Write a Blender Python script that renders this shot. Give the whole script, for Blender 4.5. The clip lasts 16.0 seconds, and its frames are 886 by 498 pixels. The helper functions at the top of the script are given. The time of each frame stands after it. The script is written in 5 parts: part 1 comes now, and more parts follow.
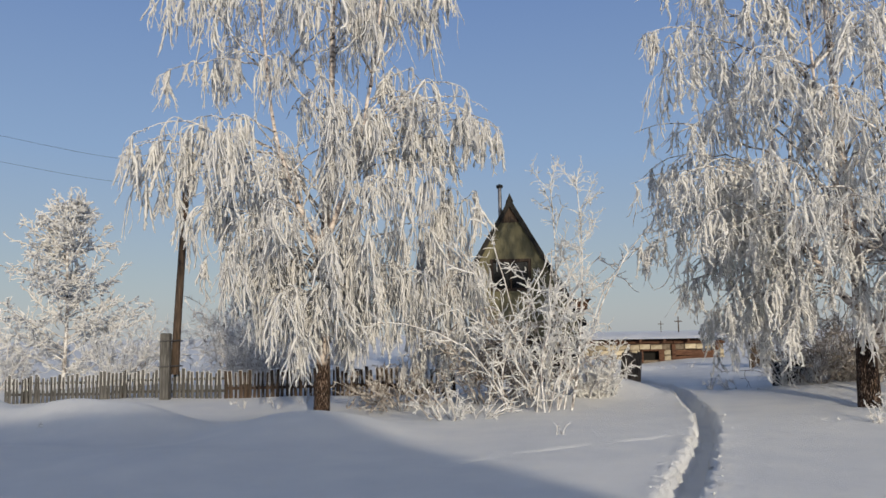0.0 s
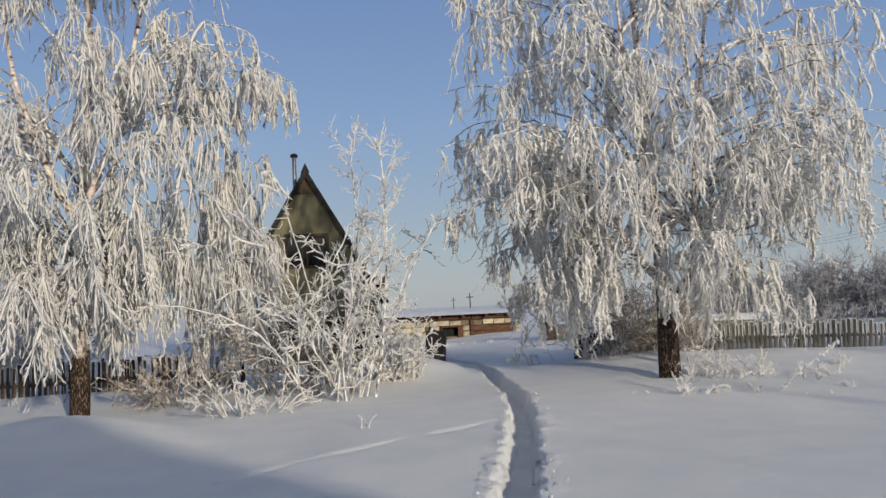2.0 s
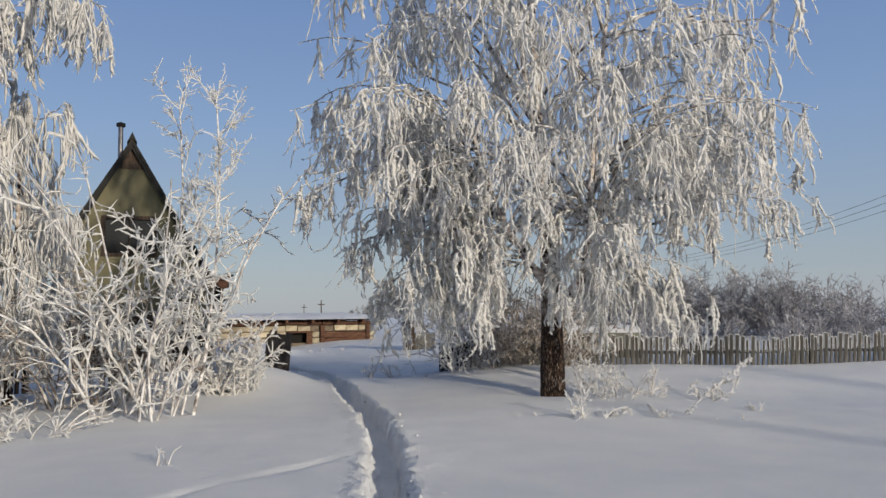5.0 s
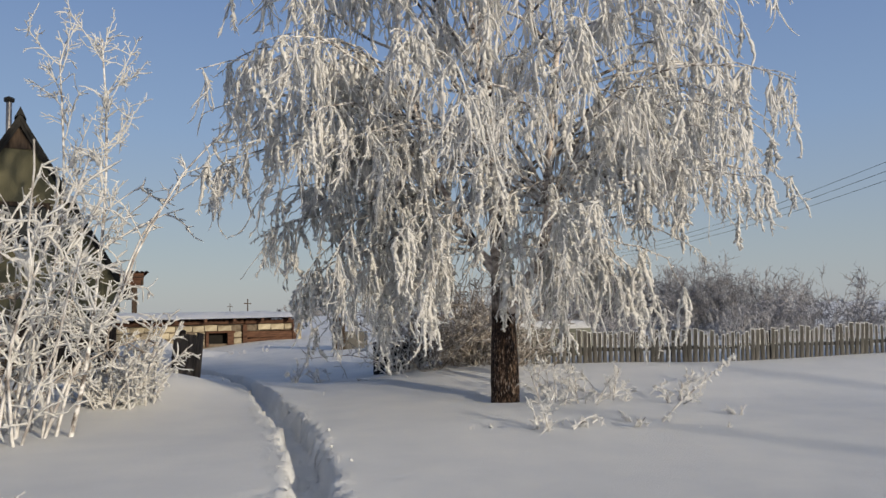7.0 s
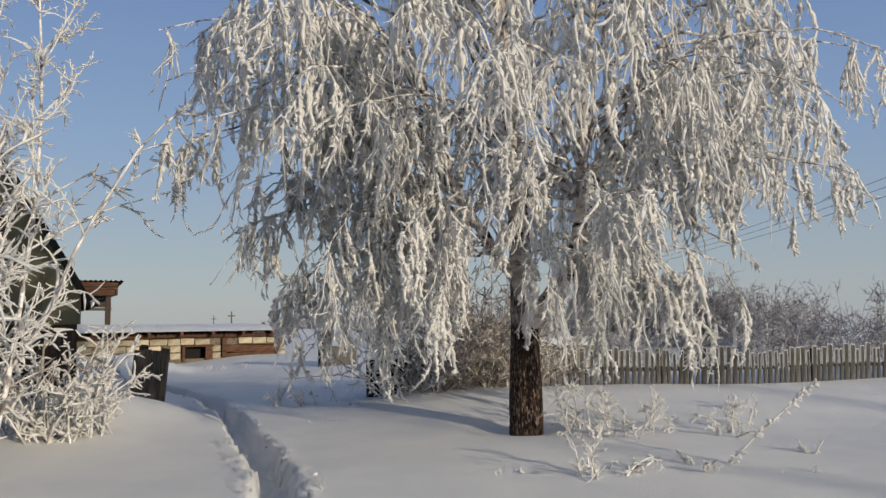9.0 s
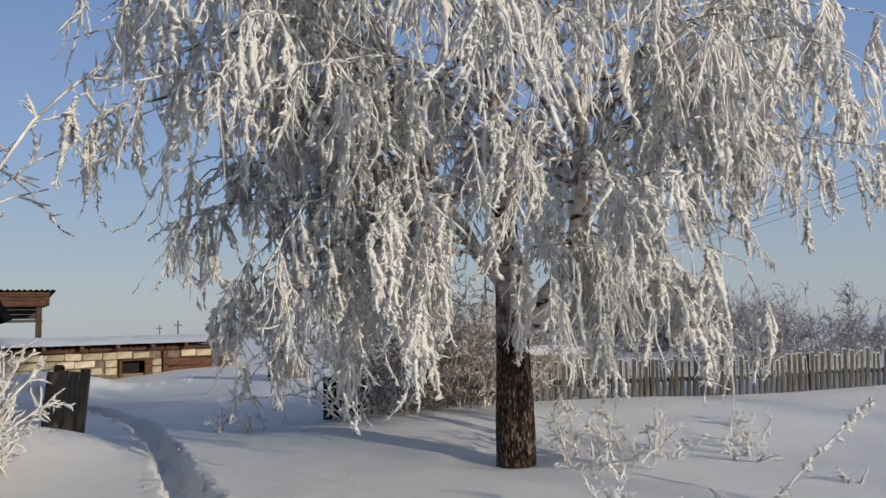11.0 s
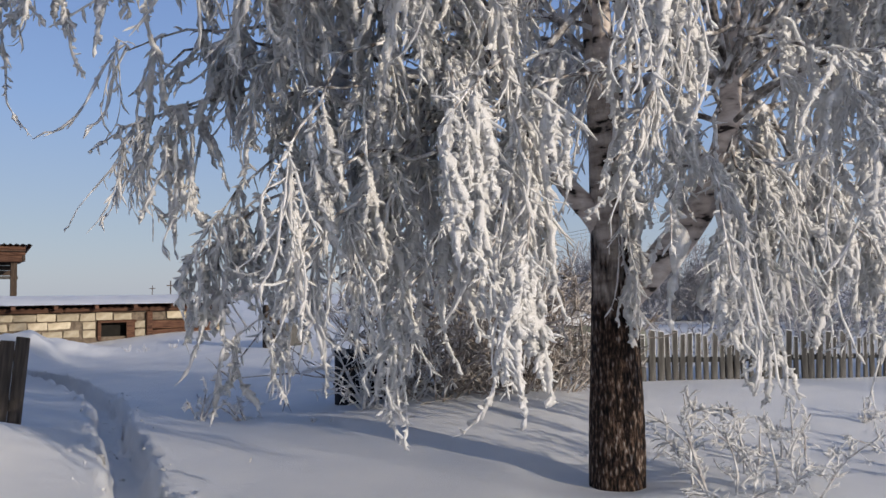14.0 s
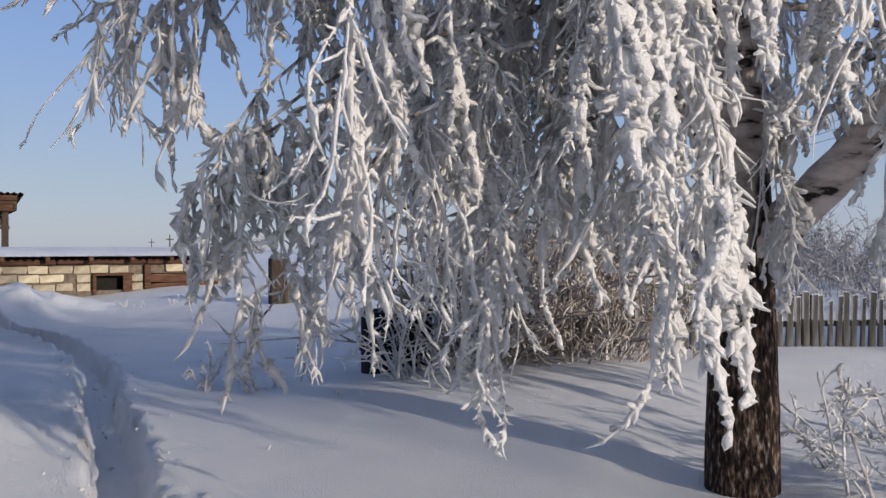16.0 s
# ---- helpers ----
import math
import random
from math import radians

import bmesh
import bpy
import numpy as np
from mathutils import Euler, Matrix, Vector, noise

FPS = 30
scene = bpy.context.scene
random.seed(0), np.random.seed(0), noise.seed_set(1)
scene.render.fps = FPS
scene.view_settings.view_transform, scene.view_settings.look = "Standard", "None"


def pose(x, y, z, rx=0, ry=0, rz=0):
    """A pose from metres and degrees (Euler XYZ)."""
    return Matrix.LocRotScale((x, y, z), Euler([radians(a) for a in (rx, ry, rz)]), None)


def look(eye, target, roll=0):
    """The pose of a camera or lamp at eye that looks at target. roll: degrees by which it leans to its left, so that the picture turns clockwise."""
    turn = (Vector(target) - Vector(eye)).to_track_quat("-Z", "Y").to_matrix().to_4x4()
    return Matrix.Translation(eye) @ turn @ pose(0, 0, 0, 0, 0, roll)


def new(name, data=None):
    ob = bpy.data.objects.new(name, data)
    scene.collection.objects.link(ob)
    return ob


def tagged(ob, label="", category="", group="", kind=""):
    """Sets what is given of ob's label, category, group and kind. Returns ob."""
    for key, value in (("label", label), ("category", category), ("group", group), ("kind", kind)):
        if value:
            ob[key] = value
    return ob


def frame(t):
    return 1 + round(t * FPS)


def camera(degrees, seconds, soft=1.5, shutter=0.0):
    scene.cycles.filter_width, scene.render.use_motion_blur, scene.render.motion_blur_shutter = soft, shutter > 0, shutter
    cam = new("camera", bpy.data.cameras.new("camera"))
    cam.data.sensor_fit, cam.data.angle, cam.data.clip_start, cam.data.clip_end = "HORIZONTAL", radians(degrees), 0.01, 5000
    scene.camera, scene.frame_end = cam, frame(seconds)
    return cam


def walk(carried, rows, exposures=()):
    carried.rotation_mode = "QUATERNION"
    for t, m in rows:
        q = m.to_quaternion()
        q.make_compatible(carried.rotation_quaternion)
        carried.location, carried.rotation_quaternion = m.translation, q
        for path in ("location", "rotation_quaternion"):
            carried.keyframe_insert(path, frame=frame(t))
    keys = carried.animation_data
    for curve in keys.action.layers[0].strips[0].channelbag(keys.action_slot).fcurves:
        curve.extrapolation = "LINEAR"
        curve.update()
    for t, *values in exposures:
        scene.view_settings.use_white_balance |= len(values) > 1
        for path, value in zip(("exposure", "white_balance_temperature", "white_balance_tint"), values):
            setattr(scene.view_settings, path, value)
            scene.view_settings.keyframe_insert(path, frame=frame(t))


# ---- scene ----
cam = camera(58.1, 16.0, soft=1.5)
PATH = [
    (0, (0.514, 0.57, 1.293), (0.428, 2.557, 1.506), -1.0),
    (0.5, (0.45, 0.857, 1.294), (0.365, 2.845, 1.494), -1.1),
    (1, (0.428, 1.182, 1.3), (0.52, 3.172, 1.478), -2.4),
    (1.5, (0.489, 1.558, 1.307), (0.731, 3.537, 1.468), -2.6),
    (2, (0.561, 1.919, 1.304), (0.979, 3.87, 1.449), -2.6),
    (2.5, (0.62, 2.267, 1.316), (1.105, 4.202, 1.454), -2.1),
    (3, (0.685, 2.62, 1.279), (1.313, 4.514, 1.419), -2.1),
    (3.5, (0.797, 2.964, 1.292), (1.45, 4.849, 1.431), -1.6),
    (4, (0.912, 3.36, 1.246), (1.551, 5.25, 1.389), -1.6),
    (4.5, (0.988, 3.721, 1.224), (1.711, 5.581, 1.362), -1.1),
    (5, (1.084, 4.084, 1.175), (1.849, 5.925, 1.334), -0.6),
    (5.2, (1.172, 4.244, 1.154), (1.986, 6.063, 1.315), -0.6),
    (7.5, (1.662, 5.81, 1.136), (2.594, 7.573, 1.287), -1.0),
    (8, (1.798, 6.204, 1.13), (2.741, 7.961, 1.284), -0.7),
    (10.3, (2.332, 7.721, 1.188), (3.335, 9.437, 1.403), -1.6),
    (10.5, (2.371, 7.837, 1.196), (3.396, 9.542, 1.403), -1.6),
    (11, (2.489, 8.102, 1.196), (3.55, 9.786, 1.392), -1.6),
    (11.5, (2.609, 8.448, 1.19), (3.669, 10.132, 1.384), -1.7),
    (12, (2.753, 8.775, 1.177), (3.814, 10.46, 1.367), -1.7),
    (12.5, (2.864, 9.138, 1.173), (3.924, 10.824, 1.36), -1.7),
    (13, (2.976, 9.467, 1.175), (4.048, 11.147, 1.344), -1.3),
    (13.5, (3.07, 9.792, 1.178), (4.143, 11.475, 1.305), -0.6),
    (14, (3.171, 10.099, 1.185), (4.247, 11.782, 1.293), -0.7),
    (14.5, (3.239, 10.409, 1.174), (4.312, 12.095, 1.25), -0.6),
    (15, (3.276, 10.667, 1.178), (4.36, 12.346, 1.246), -0.6),
    (15.5, (3.379, 10.94, 1.162), (4.464, 12.619, 1.221), -0.1),
    (16, (3.458, 11.231, 1.141), (4.536, 12.915, 1.141), -0.1),
]
walk(cam, [(t, look(eye, target, roll)) for t, eye, target, roll in PATH],
     [(0, -0.52, 7130, 10), (5, -0.53, 7010, 10.5), (8, -0.53, 7430, 10), (11, -0.48, 7040, 10.5), (13.5, -0.38, 6720, 13.5), (16, -0.36, 6590, 15.5)])

# ---- world, sun ----
SUN_EL, SUN_AZ = radians(12.5), math.atan2(0.29, -0.957)   # direction towards the sun: (0.29, -0.957)
world = bpy.data.worlds.new("sky")
scene.world = world
world.use_nodes = True
wn = world.node_tree.nodes
sky = wn.new("ShaderNodeTexSky")
sky.sky_type, sky.sun_disc = "NISHITA", False
sky.sun_elevation, sky.sun_rotation = SUN_EL, SUN_AZ
sky.air_density, sky.dust_density, sky.ozone_density = 1.0, 0.6, 2.0
wn["Background"].inputs["Strength"].default_value = 0.137
wl = world.node_tree.links
wtc, wsep, wramp, wmix = wn.new("ShaderNodeTexCoord"), wn.new("ShaderNodeSeparateXYZ"), wn.new("ShaderNodeValToRGB"), wn.new("ShaderNodeMix")
wl.new(wtc.outputs["Generated"], wsep.inputs[0])
wl.new(wsep.outputs["Z"], wramp.inputs["Fac"])
for el in range(3):
    wramp.color_ramp.elements.new(0.5)
for el, (p, c) in zip(wramp.color_ramp.elements, ((0.0, (0.57, 0.675, 0.82)), (0.08, (0.49, 0.635, 0.84)), (0.22, (0.35, 0.555, 0.96)), (0.42, (0.215, 0.385, 0.84)), (0.75, (0.11, 0.215, 0.47)))):
    el.position, el.color = p, (*c, 1)
wscale = wn.new("ShaderNodeVectorMath")
wscale.operation = "SCALE"
wscale.inputs["Scale"].default_value = 7.0
wwarm, wside = wn.new("ShaderNodeMix"), wn.new("ShaderNodeMapRange")
wwarm.data_type = "RGBA"
wside.inputs["From Min"].default_value, wside.inputs["From Max"].default_value = 0.1, -0.9
wside.inputs["To Max"].default_value = 0.85
wl.new(wsep.outputs["Y"], wside.inputs["Value"])
wl.new(wside.outputs[0], wwarm.inputs["Factor"])
wl.new(wramp.outputs[0], wwarm.inputs[6])
wwarm.inputs[7].default_value = (0.69, 0.70, 0.71, 1)
wl.new(wwarm.outputs[2], wscale.inputs[0])
wmix.data_type = "RGBA"
wmix.inputs["Factor"].default_value = 0.8            # frosty haze in the air, all round
wl.new(sky.outputs[0], wmix.inputs[6])
wglow = wn.new("ShaderNodeMapRange")                  # the hazy sky is brighter towards the sun
wglow.inputs["From Min"].default_value, wglow.inputs["From Max"].default_value = 0.1, -0.9
wglow.inputs["To Min"].default_value, wglow.inputs["To Max"].default_value = 7.0, 13.8
wl.new(wsep.outputs["Y"], wglow.inputs["Value"])
wl.new(wglow.outputs[0], wscale.inputs["Scale"])
wl.new(wscale.outputs[0], wmix.inputs[7])
wl.new(wmix.outputs[2], wn["Background"].inputs["Color"])
sun = new("sun", bpy.data.lights.new("sun", "SUN"))
sun.data.energy, sun.data.angle, sun.data.color = 5.0, radians(1.0), (1.0, 0.905, 0.745)
sun.matrix_world = look((0, 0, 0), (-math.sin(SUN_AZ) * math.cos(SUN_EL), -math.cos(SUN_AZ) * math.cos(SUN_EL), -math.sin(SUN_EL)))


# ---- materials ----
def ramp_mat(name, stops, scale=8.0, detail=6.0, rough=0.8, bump=0.0, bump_scale=60.0, stretch=(1, 1, 1), metallic=0.0, per_object=0.0, coords="Object", spec=0.3):
    """A noise-driven colour ramp with fine relief."""
    m = bpy.data.materials.new(name)
    m.use_nodes = True
    n, l = m.node_tree.nodes, m.node_tree.links
    b = n["Principled BSDF"]
    b.inputs["Roughness"].default_value = rough
    b.inputs["Metallic"].default_value = metallic
    b.inputs["Specular IOR Level"].default_value = spec
    tc = n.new("ShaderNodeTexCoord")
    mp = n.new("ShaderNodeMapping")
    mp.inputs["Scale"].default_value = stretch
    l.new(tc.outputs[coords], mp.inputs["Vector"])
    tex = n.new("ShaderNodeTexNoise")
    tex.inputs["Scale"].default_value, tex.inputs["Detail"].default_value = scale, detail
    l.new(mp.outputs[0], tex.inputs["Vector"])
    rp = n.new("ShaderNodeValToRGB")
    while len(rp.color_ramp.elements) < len(stops):
        rp.color_ramp.elements.new(0.5)
    for el, (p, c) in zip(rp.color_ramp.elements, stops):
        el.position, el.color = p, (*c, 1)
    l.new(tex.outputs["Fac"], rp.inputs["Fac"])
    out = rp.outputs["Color"]
    if per_object:
        oi = n.new("ShaderNodeObjectInfo")
        hsv = n.new("ShaderNodeHueSaturation")
        mr = n.new("ShaderNodeMapRange")
        mr.inputs["To Min"].default_value, mr.inputs["To Max"].default_value = 1 - per_object, 1 + per_object
        l.new(oi.outputs["Random"], mr.inputs["Value"])
        l.new(mr.outputs[0], hsv.inputs["Value"])
        l.new(out, hsv.inputs["Color"])
        out = hsv.outputs["Color"]
    l.new(out, b.inputs["Base Color"])
    if bump:
        t2 = n.new("ShaderNodeTexNoise")
        t2.inputs["Scale"].default_value, t2.inputs["Detail"].default_value = bump_scale, 5.0
        l.new(mp.outputs[0], t2.inputs["Vector"])
        bp = n.new("ShaderNodeBump")
        bp.inputs["Strength"].default_value, bp.inputs["Distance"].default_value = bump, 0.02
        l.new(t2.outputs["Fac"], bp.inputs["Height"])
        l.new(bp.outputs[0], b.inputs["Normal"])
    return m


M_SNOW = ramp_mat("snow", [(0.3, (0.63, 0.65, 0.68)), (0.7, (0.71, 0.72, 0.73))], 1.5, 8, 0.8, 0.75, 130)
def rumpled(m, scale, depth):
    """A second, coarser relief under the fine grain: wind-rumpled snow."""
    n, l = m.node_tree.nodes, m.node_tree.links
    fine_bump = next(q for q in n if q.bl_idname == "ShaderNodeBump")
    tc, tex, bp = n.new("ShaderNodeTexCoord"), n.new("ShaderNodeTexNoise"), n.new("ShaderNodeBump")
    tex.inputs["Scale"].default_value, tex.inputs["Detail"].default_value, tex.inputs["Roughness"].default_value = scale, 6.0, 0.62
    l.new(tc.outputs["Object"], tex.inputs["Vector"])
    bp.inputs["Strength"].default_value, bp.inputs["Distance"].default_value = 1.0, depth
    l.new(tex.outputs["Fac"], bp.inputs["Height"])
    l.new(bp.outputs[0], fine_bump.inputs["Normal"])


rumpled(M_SNOW, 3.0, 0.026)
M_FROST = ramp_mat("hoarfrost", [(0.24, (0.68, 0.67, 0.66)), (0.34, (0.90, 0.90, 0.90)), (0.7, (0.94, 0.945, 0.95))], 9, 5, 0.9, 0.7, 120, spec=0.15)


def let_light_through(m, share):
    """Loose rime: part of the light passes through it."""
    n, l = m.node_tree.nodes, m.node_tree.links
    b, out = n["Principled BSDF"], n["Material Output"]
    tr, mx = n.new("ShaderNodeBsdfTranslucent"), n.new("ShaderNodeMixShader")
    tr.inputs["Color"].default_value = (0.95, 0.955, 0.965, 1)
    mx.inputs[0].default_value = share
    l.new(b.outputs[0], mx.inputs[1])
    l.new(tr.outputs[0], mx.inputs[2])
    l.new(mx.outputs[0], out.inputs["Surface"])


let_light_through(M_FROST, 0.36)
M_FROST_FINE = ramp_mat("fine_hoarfrost", [(0.28, (0.60, 0.595, 0.59)), (0.38, (0.84, 0.84, 0.845)), (0.7, (0.92, 0.92, 0.925))], 11, 5, 0.9, 0.6, 120, spec=0.15)
let_light_through(M_FROST_FINE, 0.36)
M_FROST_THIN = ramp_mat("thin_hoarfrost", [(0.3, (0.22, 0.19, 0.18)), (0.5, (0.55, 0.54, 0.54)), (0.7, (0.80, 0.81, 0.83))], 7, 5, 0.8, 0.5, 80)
# thin rime, with distance haze and shade mixed into its bluish grey
M_FROST_FAR = ramp_mat("hazed_thin_hoarfrost", [(0.3, (0.12, 0.118, 0.13)), (0.5, (0.30, 0.30, 0.325)), (0.72, (0.58, 0.585, 0.62))], 3, 4, 0.9)
M_CANE = ramp_mat("rimed_brown_cane", [(0.32, (0.13, 0.105, 0.088)), (0.5, (0.36, 0.325, 0.30)), (0.68, (0.72, 0.71, 0.70))], 9, 6, 0.85, 0.5, 80)
M_WHITEBARK = ramp_mat("white_birch_bark", [(0.35, (0.025, 0.02, 0.018)), (0.40, (0.40, 0.34, 0.31)), (0.55, (0.62, 0.55, 0.51)), (0.75, (0.74, 0.69, 0.65))], 6, 5, 0.75, 0.5, 20, (1.2, 1.2, 3.2))


def trunk_mat(name, height):
    """Dark cracked bark at the foot that gives way raggedly to pale birch bark."""
    m = bpy.data.materials.new(name)
    m.use_nodes = True
    n, l = m.node_tree.nodes, m.node_tree.links
    b = n["Principled BSDF"]
    b.inputs["Roughness"].default_value = 0.85
    b.inputs["Specular IOR Level"].default_value = 0.2
    tc = n.new("ShaderNodeTexCoord")

    def tex(scale, stretch, detail=8.0):
        mp = n.new("ShaderNodeMapping")
        mp.inputs["Scale"].default_value = stretch
        l.new(tc.outputs["Object"], mp.inputs["Vector"])
        t = n.new("ShaderNodeTexNoise")
        t.inputs["Scale"].default_value, t.inputs["Detail"].default_value = scale, detail
        l.new(mp.outputs[0], t.inputs["Vector"])
        return t

    def ramp(src, stops):
        r = n.new("ShaderNodeValToRGB")
        while len(r.color_ramp.elements) < len(stops):
            r.color_ramp.elements.new(0.5)
        for el, (p, c) in zip(r.color_ramp.elements, stops):
            el.position, el.color = p, (*c, 1)
        l.new(src, r.inputs["Fac"])
        return r.outputs["Color"]
    ridges = tex(38.0, (1.6, 1.6, 0.5), 10.0)
    dark = ramp(ridges.outputs["Fac"], [(0.38, (0.006, 0.005, 0.005)), (0.5, (0.035, 0.022, 0.016)), (0.58, (0.095, 0.06, 0.044)), (0.74, (0.32, 0.29, 0.27))])
    pale_t = tex(5.0, (1.2, 1.2, 3.0))
    pale = ramp(pale_t.outputs["Fac"], [(0.36, (0.02, 0.017, 0.015)), (0.41, (0.32, 0.27, 0.24)), (0.56, (0.54, 0.48, 0.44)), (0.8, (0.66, 0.61, 0.57))])
    sep = n.new("ShaderNodeSeparateXYZ")
    l.new(tc.outputs["Object"], sep.inputs[0])
    blot = tex(3.5, (1.6, 1.6, 0.5))
    add = n.new("ShaderNodeMath")
    add.operation = "MULTIPLY_ADD"
    add.inputs[1].default_value = 1.6
    l.new(blot.outputs["Fac"], add.inputs[0])
    l.new(sep.outputs["Z"], add.inputs[2])
    mr = n.new("ShaderNodeMapRange")
    mr.inputs["From Min"].default_value, mr.inputs["From Max"].default_value = height + 0.72, height + 0.92
    l.new(add.outputs[0], mr.inputs["Value"])
    mix = n.new("ShaderNodeMix")
    mix.data_type = "RGBA"
    l.new(mr.outputs[0], mix.inputs["Factor"])
    l.new(dark, mix.inputs[6])
    l.new(pale, mix.inputs[7])
    l.new(mix.outputs[2], b.inputs["Base Color"])
    bp = n.new("ShaderNodeBump")
    bp.inputs["Strength"].default_value, bp.inputs["Distance"].default_value = 1.0, 0.03
    l.new(ridges.outputs["Fac"], bp.inputs["Height"])
    l.new(bp.outputs[0], b.inputs["Normal"])
    return m


M_TWIG = ramp_mat("dark_bough_bark", [(0.32, (0.08, 0.07, 0.066)), (0.45, (0.28, 0.26, 0.25)), (0.58, (0.70, 0.70, 0.71))], 14, 7, 0.95, 0.8, 40, spec=0.1)
M_PICKET = ramp_mat("weathered_picket_wood", [(0.3, (0.035, 0.034, 0.033)), (0.55, (0.085, 0.083, 0.08)), (0.8, (0.17, 0.168, 0.163))], 6, 8, 0.85, 0.5, 30, (6, 6, 0.6), per_object=0.25)
M_DARKWOOD = ramp_mat("dark_weathered_wood", [(0.3, (0.02, 0.015, 0.012)), (0.6, (0.065, 0.045, 0.033)), (0.85, (0.13, 0.10, 0.08))], 6, 8, 0.85, 0.5, 30, (6, 6, 0.7), per_object=0.2)
M_STUB = ramp_mat("grey_brown_plank_wood", [(0.3, (0.045, 0.038, 0.033)), (0.6, (0.115, 0.097, 0.084)), (0.85, (0.21, 0.187, 0.168))], 6, 8, 0.85, 0.6, 30, (7, 7, 0.6), per_object=0.15)
M_BROWNWOOD = ramp_mat("red_brown_weathered_wood", [(0.3, (0.035, 0.015, 0.01)), (0.6, (0.11, 0.055, 0.035)), (0.85, (0.2, 0.13, 0.09))], 6, 8, 0.85, 0.5, 30, (0.6, 6, 6), per_object=0.2)
M_OLIVE = ramp_mat("faded_olive_paint", [(0.3, (0.085, 0.08, 0.045)), (0.6, (0.135, 0.125, 0.075)), (0.8, (0.18, 0.168, 0.105))], 2.5, 8, 0.7, 0.3, 30, (1, 1, 0.5))
M_PANE = ramp_mat("dark_window_glass", [(0.3, (0.008, 0.009, 0.010)), (0.7, (0.016, 0.017, 0.019))], 3, 3, 0.08, spec=0.5)
M_ROOF = ramp_mat("dark_roof_sheet", [(0.3, (0.008, 0.008, 0.008)), (0.7, (0.024, 0.023, 0.022))], 6, 5, 0.8, 0.2, 30)
M_METAL = ramp_mat("dull_grey_metal", [(0.3, (0.10, 0.10, 0.11)), (0.7, (0.25, 0.25, 0.27))], 8, 5, 0.45, 0.1, 40, metallic=0.8)
M_BLOCK = ramp_mat("yellowish_cinder_block", [(0.3, (0.28, 0.235, 0.17)), (0.55, (0.42, 0.37, 0.28)), (0.8, (0.55, 0.50, 0.41))], 7, 8, 0.95, 0.8, 30, per_object=0.28)
M_MORTAR = ramp_mat("grey_mortar", [(0.3, (0.09, 0.07, 0.055)), (0.7, (0.20, 0.165, 0.13))], 12, 6, 0.95, 0.6, 40)
M_SLATE = ramp_mat("rusty_corrugated_sheet", [(0.3, (0.05, 0.025, 0.02)), (0.7, (0.13, 0.075, 0.06))], 5, 6, 0.8, 0.2, 40)
# near-black that stands for the shade inside the barn
M_BLACK = ramp_mat("unlit_interior_black", [(0.3, (0.006, 0.006, 0.006)), (0.7, (0.014, 0.013, 0.012))], 5, 3, 0.9)
M_RUBBER = ramp_mat("black_rubber", [(0.3, (0.006, 0.006, 0.008)), (0.7, (0.018, 0.018, 0.022))], 12, 4, 0.9, 0.3, 60)
M_CABLE = ramp_mat("dark_cable", [(0.3, (0.03, 0.03, 0.035)), (0.7, (0.07, 0.07, 0.075))], 5, 2, 0.6)


# ---- mesh helpers ----
rng = np.random.default_rng(7)


def thing(name, label, category, at=(0, 0, 0), group="", kind=""):
    ob = new(name)
    ob.location = at
    return tagged(ob, label, category, group, kind)


def part(name, bm, material, parent=None, label="", smooth=False):
    me = bpy.data.meshes.new(name)
    bm.to_mesh(me)
    bm.free()
    me.materials.append(material)
    if smooth:
        for p in me.polygons:
            p.use_smooth = True
    ob = new(name, me)
    if parent is not None:
        ob.parent = parent
    if label:
        ob["label"] = label
    return ob


def box(bm, lo, hi, bevel=0.0, turn=None):
    """A box from corner to corner, with softened edges."""
    lo, hi = Vector(lo), Vector(hi)
    m = Matrix.LocRotScale((lo + hi) / 2, None, hi - lo)
    if turn is not None:
        m = turn @ m
    vs = bmesh.ops.create_cube(bm, size=1.0, matrix=m)["verts"]
    if bevel:
        es = list({e for v in vs for e in v.link_edges})
        bmesh.ops.bevel(bm, geom=es, offset=bevel, segments=1, affect="EDGES")
    return bm


def tube_arrays(P, R, sides=3, rough=0.0):
    """Tapered tubes along N polylines of K points: vertices and quads. rough: unevenness, as a share of the radius."""
    N, K = R.shape
    T = np.gradient(P, axis=1)
    T /= np.linalg.norm(T, axis=2, keepdims=True) + 1e-9
    mean = T.mean(axis=1)
    ref = np.where(np.abs(mean[:, 2:3]) > 0.8, np.array([[1.0, 0.2, 0]]), np.array([[0, 0.1, 1.0]]))[:, None, :]
    n = np.cross(T, np.broadcast_to(ref, T.shape))
    n /= np.linalg.norm(n, axis=2, keepdims=True) + 1e-9
    b = np.cross(T, n)
    a = np.arange(sides) * 2 * np.pi / sides
    V = P[:, :, None, :] + R[:, :, None, None] * (np.cos(a)[None, None, :, None] * n[:, :, None, :] + np.sin(a)[None, None, :, None] * b[:, :, None, :])
    if rough:
        V = V + rng.normal(size=V.shape) * (rough * R)[:, :, None, None]
    idx = np.arange(N * K * sides).reshape(N, K, sides)
    nx = np.roll(idx, -1, axis=2)
    F = np.stack([idx[:, :-1], nx[:, :-1], nx[:, 1:], idx[:, 1:]], axis=-1).reshape(-1, 4)
    return V.reshape(-1, 3), F


